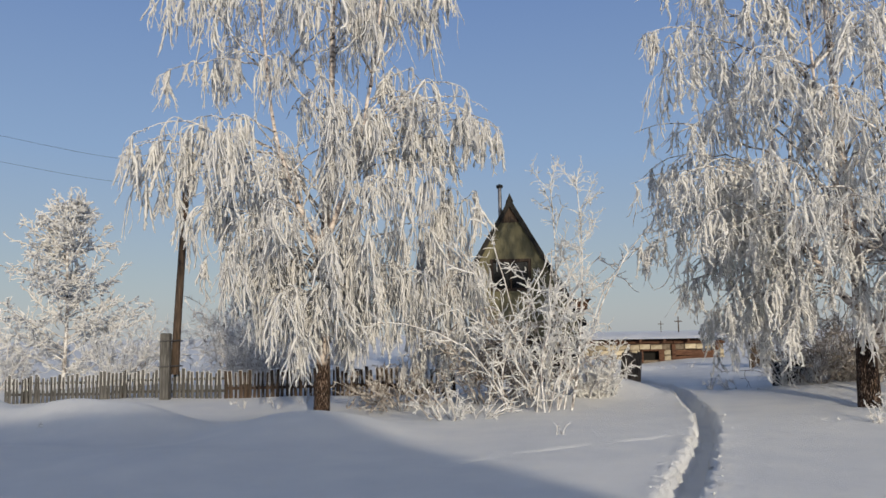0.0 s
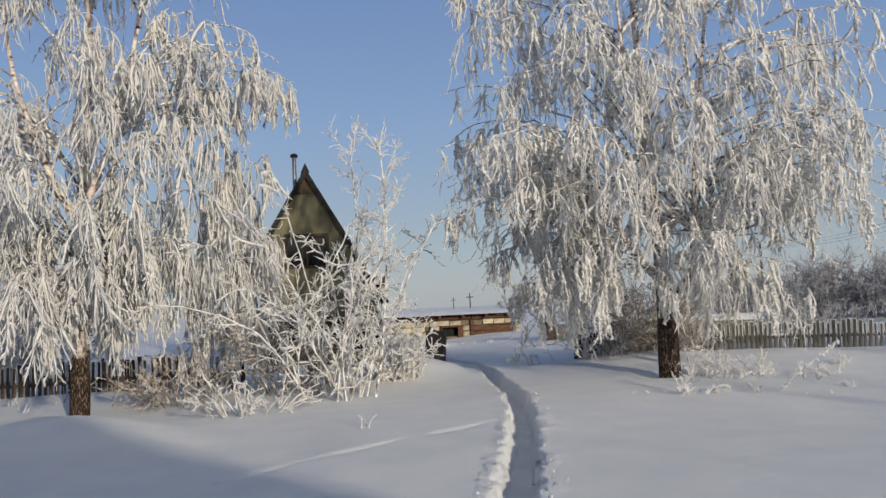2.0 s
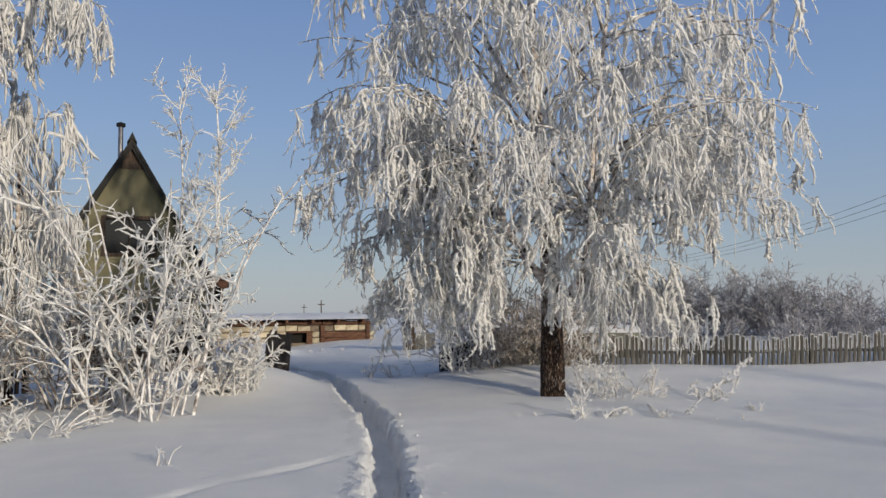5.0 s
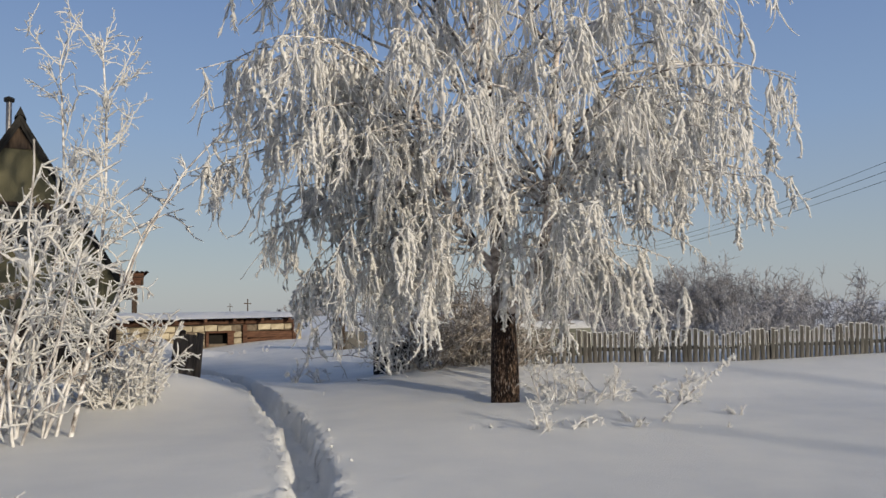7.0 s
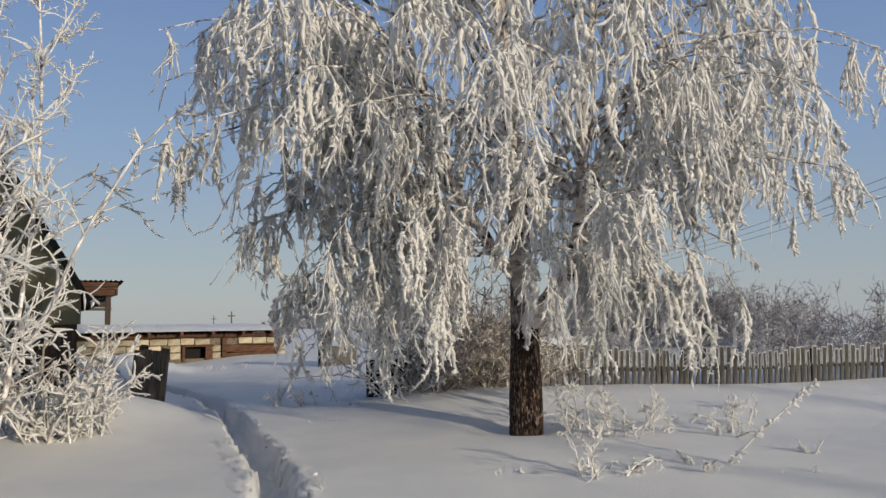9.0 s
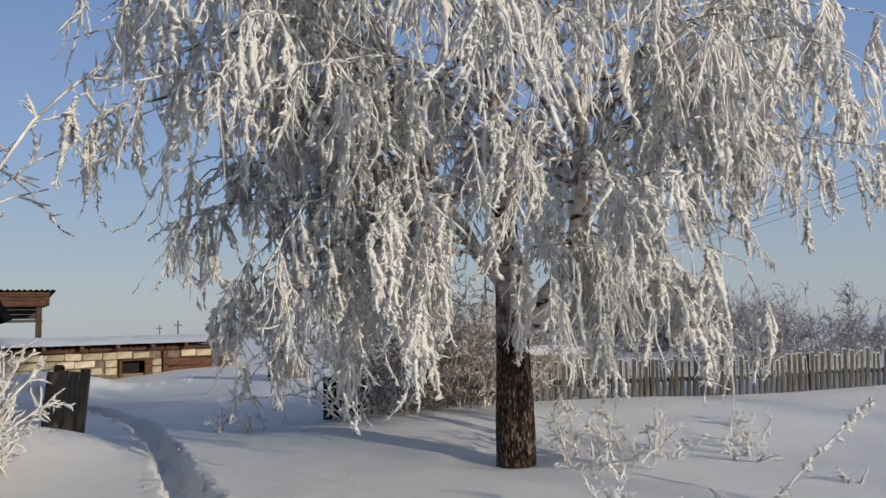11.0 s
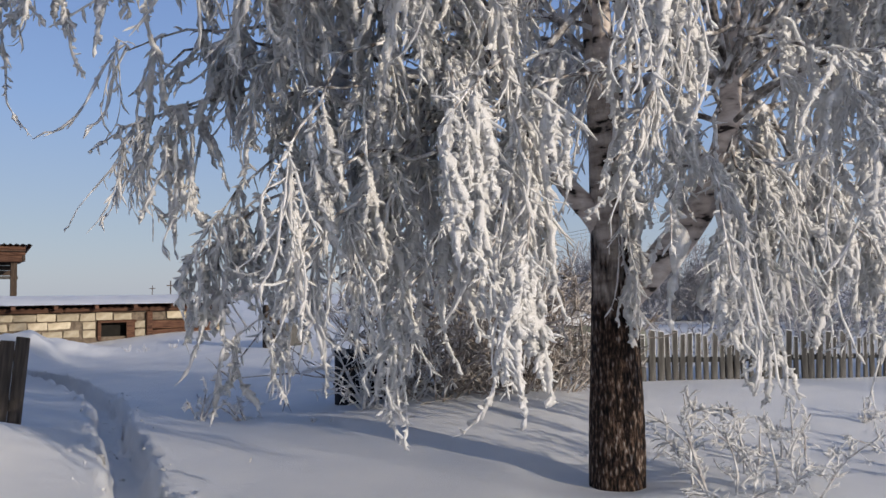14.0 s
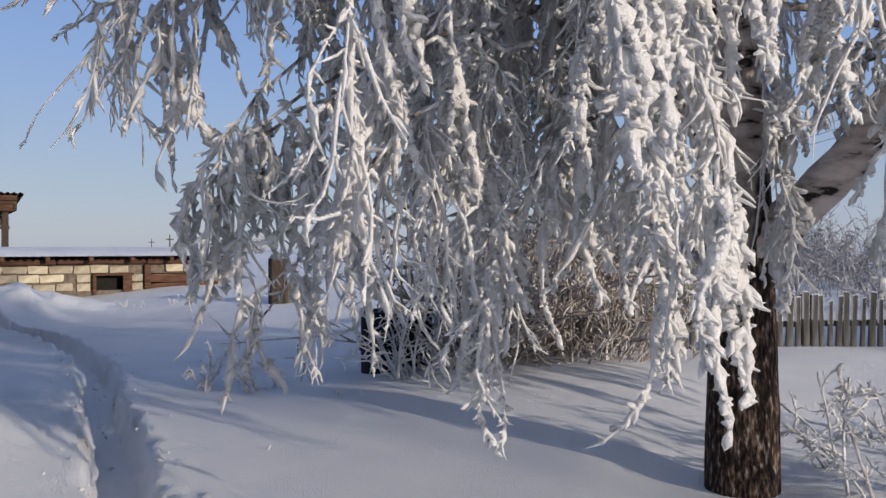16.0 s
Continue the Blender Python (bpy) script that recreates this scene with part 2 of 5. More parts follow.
def tube_mesh(name, sets, material, parent=None, label="", sides=3, kind="", rough=0.0):
    """One mesh out of several sets of polylines."""
    Vs, loops, sizes, o = [], [], [], 0
    for P, R in sets:
        V, F = tube_arrays(P, R, sides, rough)
        Vs.append(V)
        loops.append((F + o).ravel())
        sizes.append(np.full(len(F), F.shape[1]))
        o += len(V)
    V, L, n = np.concatenate(Vs), np.concatenate(loops), np.concatenate(sizes)
    me = bpy.data.meshes.new(name)
    me.vertices.add(len(V))
    me.vertices.foreach_set("co", V.astype(np.float32).ravel())
    me.loops.add(len(L))
    me.loops.foreach_set("vertex_index", L.astype(np.int32))
    me.polygons.add(len(n))
    me.polygons.foreach_set("loop_start", (np.cumsum(n) - n).astype(np.int32))
    me.polygons.foreach_set("use_smooth", np.ones(len(n), dtype=bool))
    me.update(calc_edges=True)
    me.materials.append(material)
    ob = new(name, me)
    if parent is not None:
        ob.parent = parent
    return tagged(ob, label, kind=kind)


def smooth_line(points, k=14):
    """A rounded line through a few points."""
    p = np.array(points, dtype=float)
    p = np.concatenate([p[:1] * 2 - p[1:2], p, p[-1:] * 2 - p[-2:-1]])
    s = np.linspace(0, len(points) - 1 - 1e-6, k)
    i = s.astype(int)
    t = (s - i)[:, None]
    a, b, c, d = p[i], p[i + 1], p[i + 2], p[i + 3]
    return 0.5 * (2 * b + (c - a) * t + (2 * a - 5 * b + 4 * c - d) * t ** 2 + (3 * b - a - 3 * c + d) * t ** 3)


def unit(v):
    return v / (np.linalg.norm(v, axis=-1, keepdims=True) + 1e-9)


def grow(S, D, L, K, sag, wiggle):
    """Shoots from S along D, of length L, bending down by sag and wandering by wiggle."""
    P = np.empty((len(S), K, 3))
    P[:, 0] = S
    d = unit(D)
    sag = np.broadcast_to(np.asarray(sag, dtype=float), (len(S),))[:, None]
    for k in range(1, K):
        d = unit(d + sag * np.array([0, 0, -1.0]) + wiggle * rng.normal(size=d.shape))
        P[:, k] = P[:, k - 1] + d * (L / (K - 1))[:, None]
    return P


def sprout(P, n, lo=0.2, hi=1.0):
    """n places along each polyline: place, direction there, and the parent's number."""
    N, K, _ = P.shape
    par = np.repeat(np.arange(N), n)
    u = rng.uniform(lo, hi, len(par)) * (K - 1.001)
    i = u.astype(int)
    f = (u - i)[:, None]
    A, B = P[par, i], P[par, i + 1]
    return A + (B - A) * f, unit(B - A), par


def taper(N, K, r0, r1, power=1.0):
    return np.broadcast_to(np.asarray(r0, dtype=float).reshape(-1, 1) * 1.0, (N, K)) * (1 - np.linspace(0, 1, K) ** power) + np.linspace(0, 1, K) ** power * r1


# ---- the ground ----
TRACK = smooth_line([(0.2, -6), (0.25, -2), (0.28, 0.4), (0.5, 2.4), (0.95, 4.1), (1.65, 6.1), (2.15, 7.3), (2.80, 9.2), (3.42, 11.2), (3.98, 13.6), (4.42, 17.0), (4.74, 19.3), (4.92, 22.0), (4.78, 24.0), (4.5, 26.2), (3.9, 29.0)], 160)
FENCE_A, FENCE_B = np.array([7.9, 16.8]), np.array([18.5, 12.35])
MOUNDS = [(-1.85, 11.3, 1.25, 0.35), (-3.35, 11.0, 0.7, -0.07), (-4.4, 11.8, 0.9, 0.42), (-5.6, 12.3, 0.9, 0.46), (-7.6, 12.6, 1.1, 0.55), (-9.2, 13.0, 1.3, 0.45), (-5.2, 9.2, 1.2, 0.22), (-2.9, 8.9, 1.0, 0.14), (3.1, 16.5, 0.9, 0.24), (1.9, 16.0, 1.5, 0.18), (0.8, 14.2, 1.6, 0.10),
          (6.9, 16.1, 1.1, 0.14), (7.7, 15.2, 0.8, 0.12), (6.6, 13.3, 2.0, 0.15), (5.0, 28.8, 1.1, 0.38), (3.4, 28.6, 1.4, 0.45), (-7.0, 16.5, 2.0, 0.05), (9.0, 28.0, 2.0, 0.10)]


def soft(x):
    x = np.clip(x, 0, 1)
    return x * x * (3 - 2 * x)


WAVES = [(rng.uniform(-1, 1, 2) * f, rng.uniform(0, 6.28), a) for f, a in ((0.25, 0.03), (0.4, 0.025), (0.7, 0.010), (1.3, 0.003), (2.2, 0.0015)) for _ in range(3)]


def ground_z(x, y):
    """Height of the snow."""
    x, y = np.asarray(x, dtype=float), np.asarray(y, dtype=float)
    near = np.exp(-((x - 3) ** 2 + (y - 12) ** 2) / 60.0 ** 2)
    z = sum(a * np.sin(w[0] * 2.2 * x + w[1] * 2.2 * y + p) for w, p, a in WAVES) * near
    for mx, my, r, h in MOUNDS:
        z = z + h * np.exp(-((x - mx) ** 2 + (y - my) ** 2) / r ** 2)
    d = FENCE_B - FENCE_A
    d = d / np.hypot(*d)
    s = (x - FENCE_A[0]) * -d[1] + (y - FENCE_A[1]) * d[0]      # distance beyond the fence line
    z = z + 0.20 * soft((s + 3.2) / 3.2) * soft((x - 5.5) / 3)
    r = np.hypot(x - 6.55, y - 13.72)
    z = z - 0.06 * np.exp(-(r / 0.42) ** 4)
    r = np.hypot(x + 2.2, y - 14.35)
    z = z - 0.05 * np.exp(-(r / 0.4) ** 4)
    dist = np.full(x.shape, 9.0)
    close = (np.abs(x - 2.5) < 5) & (y < 32) & (y > -8)
    if close.any():
        q = np.stack([x[close], y[close]], -1)
        best = np.full(len(q), 9.0)
        for a, b in zip(TRACK[:-1], TRACK[1:]):
            ab = b - a
            t = np.clip(((q - a) @ ab) / (ab @ ab), 0, 1)
            best = np.minimum(best, np.hypot(*(q - a - t[:, None] * ab).T))
        dist[close] = best
    ragged = 0.016 * np.sin(5.3 * y + 2.0 * np.sin(2.3 * x + 1.7 * y)) + 0.026 * np.sin(21.7 * y + 9 * x + 3 * np.sin(6.1 * y)) * np.sin(7.3 * y - 3 * x) + 0.018 * np.sin(47 * y - 31 * x + 3 * np.sin(11.7 * y))
    crumb = np.clip(np.sin(53 * y + 23 * x + 3 * np.sin(9.1 * y)) * np.sin(31 * y - 47 * x + 2 * np.sin(5.3 * x)) + 0.25 * np.sin(7.9 * y), 0, 1)
    z = z - 0.19 * (1 - soft((dist - 0.10 - ragged) / 0.06)) + (0.004 + 0.034 * crumb) * np.exp(-((dist - 0.215 - 2 * ragged) / 0.05) ** 2) - 0.03 * crumb * np.exp(-(dist / 0.09) ** 2)
    heap = np.exp(-((x - 4.3) / 1.9) ** 2 - ((y - 28.7) / 1.1) ** 2)   # cleared snow, thrown up beside the barn
    z = z + 0.13 * heap * np.sin(5.1 * x + 2 * np.sin(2.3 * y)) * np.sin(4.3 * y + 1.5 * np.sin(3.7 * x))
    lane = np.abs((y - 9.35) - 0.72 * (x - 1.44))                # faint older trail
    z = z - 0.032 * np.exp(-(lane / 0.06) ** 2) * (x > 0.1) * (x < 3.1) * (0.6 + 0.4 * np.sin(6 * x))
    return z


def spaced(stops):
    """Coordinates with a step of their own in each stretch: (from, to, step)."""
    out = [np.arange(a, b, s) for a, b, s in stops]
    return np.concatenate(out)


far = np.array([30, 45, 70, 110, 180, 300, 600, 1200, 2500])
gx = np.concatenate([-far[::-1] + 3.0, spaced([(-20, -11, 0.8), (-11, 0.0, 0.14), (0.0, 5.6, 0.036), (5.6, 9, 0.11), (9, 19, 0.2), (19, 30, 1.0)]), far + 3.0])
gy = np.concatenate([-far[::-1] + 12.0, spaced([(-15, 3, 0.5), (3, 7.5, 0.075), (7.5, 15, 0.045), (15, 20, 0.085), (20, 32, 0.2), (32, 41, 0.8)]), far + 14.0])
GX, GY = np.meshgrid(gx, gy)
GZ = ground_z(GX.ravel(), GY.ravel())
nxg, nyg = len(gx), len(gy)
gi = np.arange(nxg * nyg).reshape(nyg, nxg)
GF = np.stack([gi[:-1, :-1], gi[:-1, 1:], gi[1:, 1:], gi[1:, :-1]], -1).reshape(-1, 4)
gm = bpy.data.meshes.new("ground")
gm.vertices.add(nxg * nyg)
gm.vertices.foreach_set("co", np.stack([GX.ravel(), GY.ravel(), GZ], -1).astype(np.float32).ravel())
gm.loops.add(GF.size)
gm.loops.foreach_set("vertex_index", GF.astype(np.int32).ravel())
gm.polygons.add(len(GF))
gm.polygons.foreach_set("loop_start", np.arange(0, GF.size, 4, dtype=np.int32))
gm.polygons.foreach_set("use_smooth", np.ones(len(GF), dtype=bool))
gm.update(calc_edges=True)
gm.materials.append(M_SNOW)
tagged(new("ground", gm), "deep white snow with a trodden trench winding to the barn", "snow", kind="structure")


def gz(x, y):
    return float(ground_z(np.array([x]), np.array([y]))[0])


# ---- frosted trees ----
def droop(S, D, L, K, sag, wander):
    """Shoots that wander smoothly; sag: the pull downwards from root to tip, which may turn into a curl upwards."""
    P = np.empty((len(S), K, 3))
    P[:, 0] = S
    d, n = unit(D), np.zeros(D.shape)
    for k in range(1, K):
        n = 0.65 * n + wander * rng.normal(size=d.shape)
        pull = np.interp(k / (K - 1), np.linspace(0, 1, len(sag)), sag)
        d = unit(d + n + np.array([0, 0, -pull]))
        P[:, k] = P[:, k - 1] + d * (L / (K - 1))[:, None]
    return P


def crusted(w, K, shape, lumps):
    """Radii of rime-crusted shoots: w at the thickest, swelling and thinning in lumps, closed at the tip."""
    n = rng.normal(size=(len(w), K))
    n[:, 1:] = 0.55 * n[:, :-1] + 0.85 * n[:, 1:]
    R = w[:, None] * np.interp(np.linspace(0, 1, K), np.linspace(0, 1, len(shape)), shape)[None] * np.clip(np.exp(lumps * n), 0.5, 1.9)
    R[:, -1] *= 0.35
    return R


def side_shoots(G, w, n, length, K, share, spread, sag, lo=0.05, hi=0.98, lumps=0.25, wander=0.2):
    """Short shoots that leave their twig at a sharp angle and droop beside it."""
    P, T, k = sprout(G, n, lo, hi)
    D = unit(T + unit(rng.normal(size=P.shape)) * spread)
    Q = droop(P, D, rng.uniform(*length, len(P)) * rng.uniform(0.6, 1.0, len(P)), K, sag, wander)
    v = w[k] * share * rng.uniform(0.75, 1.2, len(Q))
    return Q, crusted(v, K, (0.8, 1.05, 1.0, 0.85), lumps), v


def ridged_trunk(line, radii, parent, material, label, rough):
    """A trunk whose foot is broken into upright plates by deep cracks."""
    sides, rings = 56, 150
    s = np.linspace(0, 1, len(line))
    u = np.concatenate([np.linspace(0, 0.22, 110), np.linspace(0.22, 1, rings - 109)[1:]])
    P = np.stack([np.interp(u, s, line[:, i]) for i in range(3)], -1)
    R = np.interp(u, s, radii)
    a = np.arange(sides) * 2 * np.pi / sides
    V = np.empty((rings, sides, 3))
    for i in range(rings):
        fade = rough * (1.0 if P[i, 2] < 1.2 else max(0.25, 1 - (P[i, 2] - 1.2) / 1.2))
        for j in range(sides):
            c, q = math.cos(a[j]), math.sin(a[j])
            plate = abs(noise.noise((c * 3.4, q * 3.4, P[i, 2] * 1.9))) + 0.5 * abs(noise.noise((c * 7.5 + 5, q * 7.5, P[i, 2] * 4.5)))
            r = R[i] * (1 + 0.10 * noise.noise((c * 0.9, q * 0.9, P[i, 2] * 0.8 + 7))) + fade * (min(plate, 0.34) - 0.22)
            V[i, j] = P[i] + np.array([c, q, 0]) * max(r, 0.008)
    idx = np.arange(rings * sides).reshape(rings, sides)
    nx = np.roll(idx, -1, axis=1)
    F = np.stack([idx[:-1], nx[:-1], nx[1:], idx[1:]], -1).reshape(-1, 4)
    me = bpy.data.meshes.new("trunk")
    me.from_pydata(V.reshape(-1, 3).tolist(), [], F.tolist())
    for p in me.polygons:
        p.use_smooth = True
    me.materials.append(material)
    ob = new("trunk", me)
    ob.parent = parent
    return tagged(ob, label)


def weeping_birch(name, label, base, stems, radius, low, tips, n_boughs, n_sub, n_light, n_plume, frost_r, heights, seed,
                  light_len=(0.25, 0.7), plume_len=(0.35, 0.95), lift=0.0, plumb=0.0, laden=0.3, fine=3.2, clear=None, bark_height=1.0):
    """A birch with hanging rime-covered twigs. radius(z, az): reach of the crown; low(r, az): how low the hem may come;
    tips: ends of known boughs; plumb: how straight the twigs hang; fine: height up to which the rime is knobbly; clear(P): True where a gap lets the stems show."""
    global rng
    rng = np.random.default_rng(seed)
    tree = thing(name, label, "tree", base)
    o = np.array(base)
    first = smooth_line(stems[0][0], 40) - o
    radii = np.interp(np.linspace(0, 1, 40), [0, 0.03, 0.12, 0.5, 1], [stems[0][1] * 1.12, stems[0][1] * 1.03, stems[0][1], stems[0][1] * 0.6, 0.015])
    ridged_trunk(first, radii, tree, trunk_mat("birch_trunk_bark", bark_height), "dark cracked bark below, pale above", 0.16 * stems[0][1])
    lines = [first]
    for pts, r in stems[1:]:
        p = smooth_line(pts, 30) - o
        p[1:] += np.cumsum(rng.normal(size=(29, 3)) * 0.008, axis=0)
        tube_mesh("stem", [(p[None], taper(1, 30, r, 0.012, 0.8) * (1 + 0.04 * rng.normal(size=(1, 30))))], M_WHITEBARK, tree, "pale birch bark with black marks", 14)
        lines.append(p)
    # boughs
    S, E = [], []
    for i in range(n_boughs):
        h = heights[0] + (heights[1] - heights[0]) * ((i + 0.5) / n_boughs) ** 1.2
        az = i * 2.399963 + rng.uniform(-0.4, 0.4)
        tz = h + rng.uniform(-0.4, 0.6)
        r = radius(tz, az) * math.sqrt(rng.uniform(0.22, 1.0))
        h = max(heights[0], tz - 0.7 * r + rng.uniform(-0.2, 0.3))
        fits = [q for q in lines if q[0, 2] < h < q[-1, 2]] or lines[:1]
        ln = fits[rng.integers(len(fits))]
        S.append(ln[min(np.searchsorted(ln[:, 2], h), len(ln) - 1)])
        E.append(np.array([math.cos(az) * r, math.sin(az) * r, tz]))
    for i, t in enumerate(tips):
        e = np.array(t) - o
        h = max(heights[0] * (0.8 + 0.45 * (0.618 * i % 1)), e[2] + 0.2 - 0.25 * np.hypot(e[0], e[1]))
        ln = min(lines, key=lambda q: np.hypot(*(q[min(np.searchsorted(q[:, 2], h), len(q) - 1)] - e)[:2]))
        S.append(ln[min(np.searchsorted(ln[:, 2], h), len(ln) - 1)])
        E.append(e)
    S, E = np.array(S), np.array(E)
    reach = np.linalg.norm(E - S, axis=1)
    C = S * 0.45 + E * 0.55
    C[:, 2] = np.maximum(S[:, 2] * 0.3 + E[:, 2] * 0.7, E[:, 2]) + rng.uniform(0.06, 0.24, len(S)) * reach
    u = np.linspace(0, 1, 14)[None, :, None]
    B = (1 - u) ** 2 * S[:, None] + 2 * u * (1 - u) * C[:, None] + u ** 2 * E[:, None]
    B[:, 1:] += np.cumsum(rng.normal(size=(len(S), 13, 3)) * 0.032, axis=1) * np.interp(np.linspace(0, 1, 13), [0, 0.6, 1], [1, 1, 0.5])[None, :, None]
    B[:, :, 2] -= np.linspace(0, 1, 14)[None] ** 5 * rng.uniform(0.08, 0.3, len(S))[:, None]
    BR = taper(len(S), 14, 0.007 + 0.0055 * reach, 0.004)
    for k in range(len(B)):
        tube_mesh("bough", [(B[k:k + 1], BR[k:k + 1])], M_TWIG, tree, "", 6, "", 0.1)
    # branchlets
    P2, T2, par = sprout(B, n_sub, 0.25, 1.0)
    tip2 = par >= n_boughs
    keep = ~tip2 | (rng.random(len(par)) < 0.72)
    P2, T2, par, tip2 = P2[keep], T2[keep], par[keep], tip2[keep]
    side = unit(rng.normal(size=P2.shape) * np.array([1, 1, 0.3]))
    D2 = unit(T2 * 0.6 + side * (0.85 - 0.3 * plumb) + np.array([0, 0, 0.15]))
    L2 = rng.uniform(0.35, 1.0, len(P2)) * np.clip(reach[par] / 3.0, 0.4, 1.0) * np.where(tip2, 0.36, 1.0)
    G2 = droop(P2, D2, L2, 8, (0.15, 0.45 + 0.2 * plumb, 0.65 + 0.3 * plumb), np.where(tip2, 0.22, 0.14)[:, None])
    outer = np.hypot(P2[:, 0], P2[:, 1]) > 0.55 * np.hypot(E[par, 0], E[par, 1])
    chance = np.where(tip2, 0.62, np.where((P2[:, 1] < 0.4) & outer, laden, laden * 0.3))
    heavy = rng.random(len(P2)) < chance
    W2 = np.where(heavy, frost_r * 0.8, frost_r * 0.6)
    R2 = crusted(W2, 8, (1.2, 1.0, 0.85), 0.22)

    def hanging(rows, n, length, K, thick, sag, wander, lumps, shape):
        P, T, k = sprout(G2[rows], n, 0.12, 1.0)
        t2 = tip2[rows][k]
        D = unit(T * 0.5 + rng.normal(size=P.shape) * (0.38 - 0.15 * plumb) + np.array([0, 0, -0.5 - 0.3 * plumb]))
        L = rng.uniform(*length, len(P)) * rng.uniform(0.55, 1.0, len(P)) * np.where(t2 | outer[rows][k], 1.2, 0.9)
        az, rr = np.arctan2(P[:, 1], P[:, 0]), np.hypot(P[:, 0], P[:, 1])
        hem = np.where(t2, np.maximum(0.4, E[par[rows][k], 2] - 0.85) + 0.13 * rng.normal(size=len(P)), low(rr, az) + lift * (1 + 1.1 * np.clip(np.cos(az), 0, 1))) + 0.35 * (rr < 0.55)
        L = np.minimum(L, np.maximum(P[:, 2] - hem, 0.07))
        Q = droop(P, D, L, K, sag, wander)
        ok = (Q[:, -1, 2] > 0.2) & ((P[:, 2] < 7.8) | (rng.random(len(P)) < 0.45))
        if clear is not None:
            ok &= ~(clear(Q[:, K // 2] + o) | clear(Q[:, -1] + o))
        Q = Q[ok]
        w = thick * np.exp(0.22 * rng.normal(size=len(Q)))
        return Q, crusted(w, K, shape, lumps), w

    shown = np.ones(len(G2), dtype=bool) if clear is None else ~(clear(G2[:, 4] + o) | clear(G2[:, -1] + o))
    light_rows, heavy_rows = np.where(~heavy & shown)[0], np.where(heavy & shown)[0]
    # thinly furred twigs that hang and curl at their tips
    G3, R3, W3 = hanging(light_rows, n_light, light_len, 8, frost_r * 0.55, (0.35 + 0.3 * plumb, 0.5 + 0.3 * plumb, 0.3 + 0.4 * plumb, -0.12 + 0.3 * plumb), 0.17 - 0.06 * plumb, 0.25, (0.8, 1.0, 1.0, 0.8))
    z3 = G3[:, 0, 2]
    R3[z3 >= fine] *= 1.3
    W3[z3 >= fine] *= 1.3
    sets = [(G2[light_rows], R2[light_rows]), (G3, R3)]
    for rows, n, K in ((z3 < fine, 4, 4), ((z3 >= fine) & (z3 < 7.6), 3, 3)):
        G4, R4, W4 = side_shoots(G3[rows], W3[rows], n, (0.04, 0.15), K, 0.9, 0.75 - 0.3 * plumb, (0.15, 0.35 + 0.2 * plumb, 0.1 + 0.3 * plumb), 0.05, 0.98, 0.25, 0.2 - 0.1 * plumb)
        sets.append((G4, R4))
    bare = light_rows[tip2[light_rows]]
    if fine > 0:
        knobbly = (z3 < 2.9) & (G3[:, 0, 1] < 0.5)
        sets.append(side_shoots(G3[knobbly], W3[knobbly], 11, (0.014, 0.04), 3, 0.85, 1.5, (0.0, 0.1))[:2])
        sets.append(side_shoots(G2[bare], W2[bare], 7, (0.03, 0.10), 4, 0.9, 0.9, (0.1, 0.35, 0.1))[:2])
    spur = B[:, :, 2].max(axis=1) < max(fine, 3.0) + 3.5
    if spur.any():
        sets.append(side_shoots(B[spur], np.full(spur.sum(), frost_r * 0.6), 30, (0.03, 0.12), 4, 0.9, 1.2, (0.1, 0.35), 0.3, 1.0)[:2])
    tube_mesh("inner_crown", sets, M_FROST_FINE, tree, "fine hanging twigs furred with grey-white rime", 3, "stuff", 0.2)
    # heavy plumes: a rope of rime with many short shoots lying along it
    long_k = 16 if fine > 0 else 10
    H3, Q3, V3 = hanging(heavy_rows, n_plume, plume_len, long_k, frost_r * 1.08, (0.4 + 0.3 * plumb, 0.5, 0.45, 0.25), 0.14 - 0.05 * plumb, 0.42, (0.75, 1.0, 1.1, 0.95, 0.6))
    z3 = H3[:, -1, 2]
    Q3[z3 >= fine] *= 1.15
    V3[z3 >= fine] *= 1.15
    sets, rest = [(H3[z3 < fine], Q3[z3 < fine])], [(H3[z3 >= fine], Q3[z3 >= fine]), (G2[heavy_rows], R2[heavy_rows])]
    near = z3 < fine
    if near.any():
        front, back = near & (H3[:, 0, 1] < 0.9), near & (H3[:, 0, 1] >= 0.9)
        sets += [side_shoots(H3[front], V3[front], 15, (0.03, 0.10), 4, 0.72, 0.9, (0.1, 0.35, 0.1), 0.03, 0.99, 0.4)[:2], side_shoots(H3[front], V3[front], 9, (0.02, 0.045), 3, 0.7, 1.4, (0.1, 0.0))[:2]]
        sets += [side_shoots(H3[back], V3[back], 8, (0.04, 0.11), 3, 0.8, 0.9, (0.1, 0.35), 0.03, 0.99, 0.4)[:2]]
        close = near & (z3 < 2.3) & (H3[:, 0, 1] < 0.6)
        sets += [side_shoots(H3[close], V3[close], 17, (0.018, 0.042), 3, 0.75, 1.7, (0.0, 0.0), 0.0, 1.0, 0.35)[:2]]
        sets += [side_shoots(G2[heavy_rows], W2[heavy_rows], 8, (0.03, 0.09), 4, 0.75, 0.9, (0.1, 0.3))[:2]]
        tube_mesh("crown", sets, M_FROST, tree, "hanging plumes of twigs thickly coated in white rime", 3, "stuff", 0.3)
    high = ~near & (z3 < 7.6)
    rest.append(side_shoots(H3[high], V3[high], 11, (0.05, 0.15), 3, 0.72, 0.8 - 0.2 * plumb, (0.1, 0.3 + 0.3 * plumb), 0.05, 0.98, 0.25, 0.18 - 0.08 * plumb)[:2])
    tube_mesh("upper_crown" if near.any() else "crown", rest, M_FROST, tree, "hanging plumes of twigs thickly coated in white rime", 3, "stuff", 0.2)
    return tree


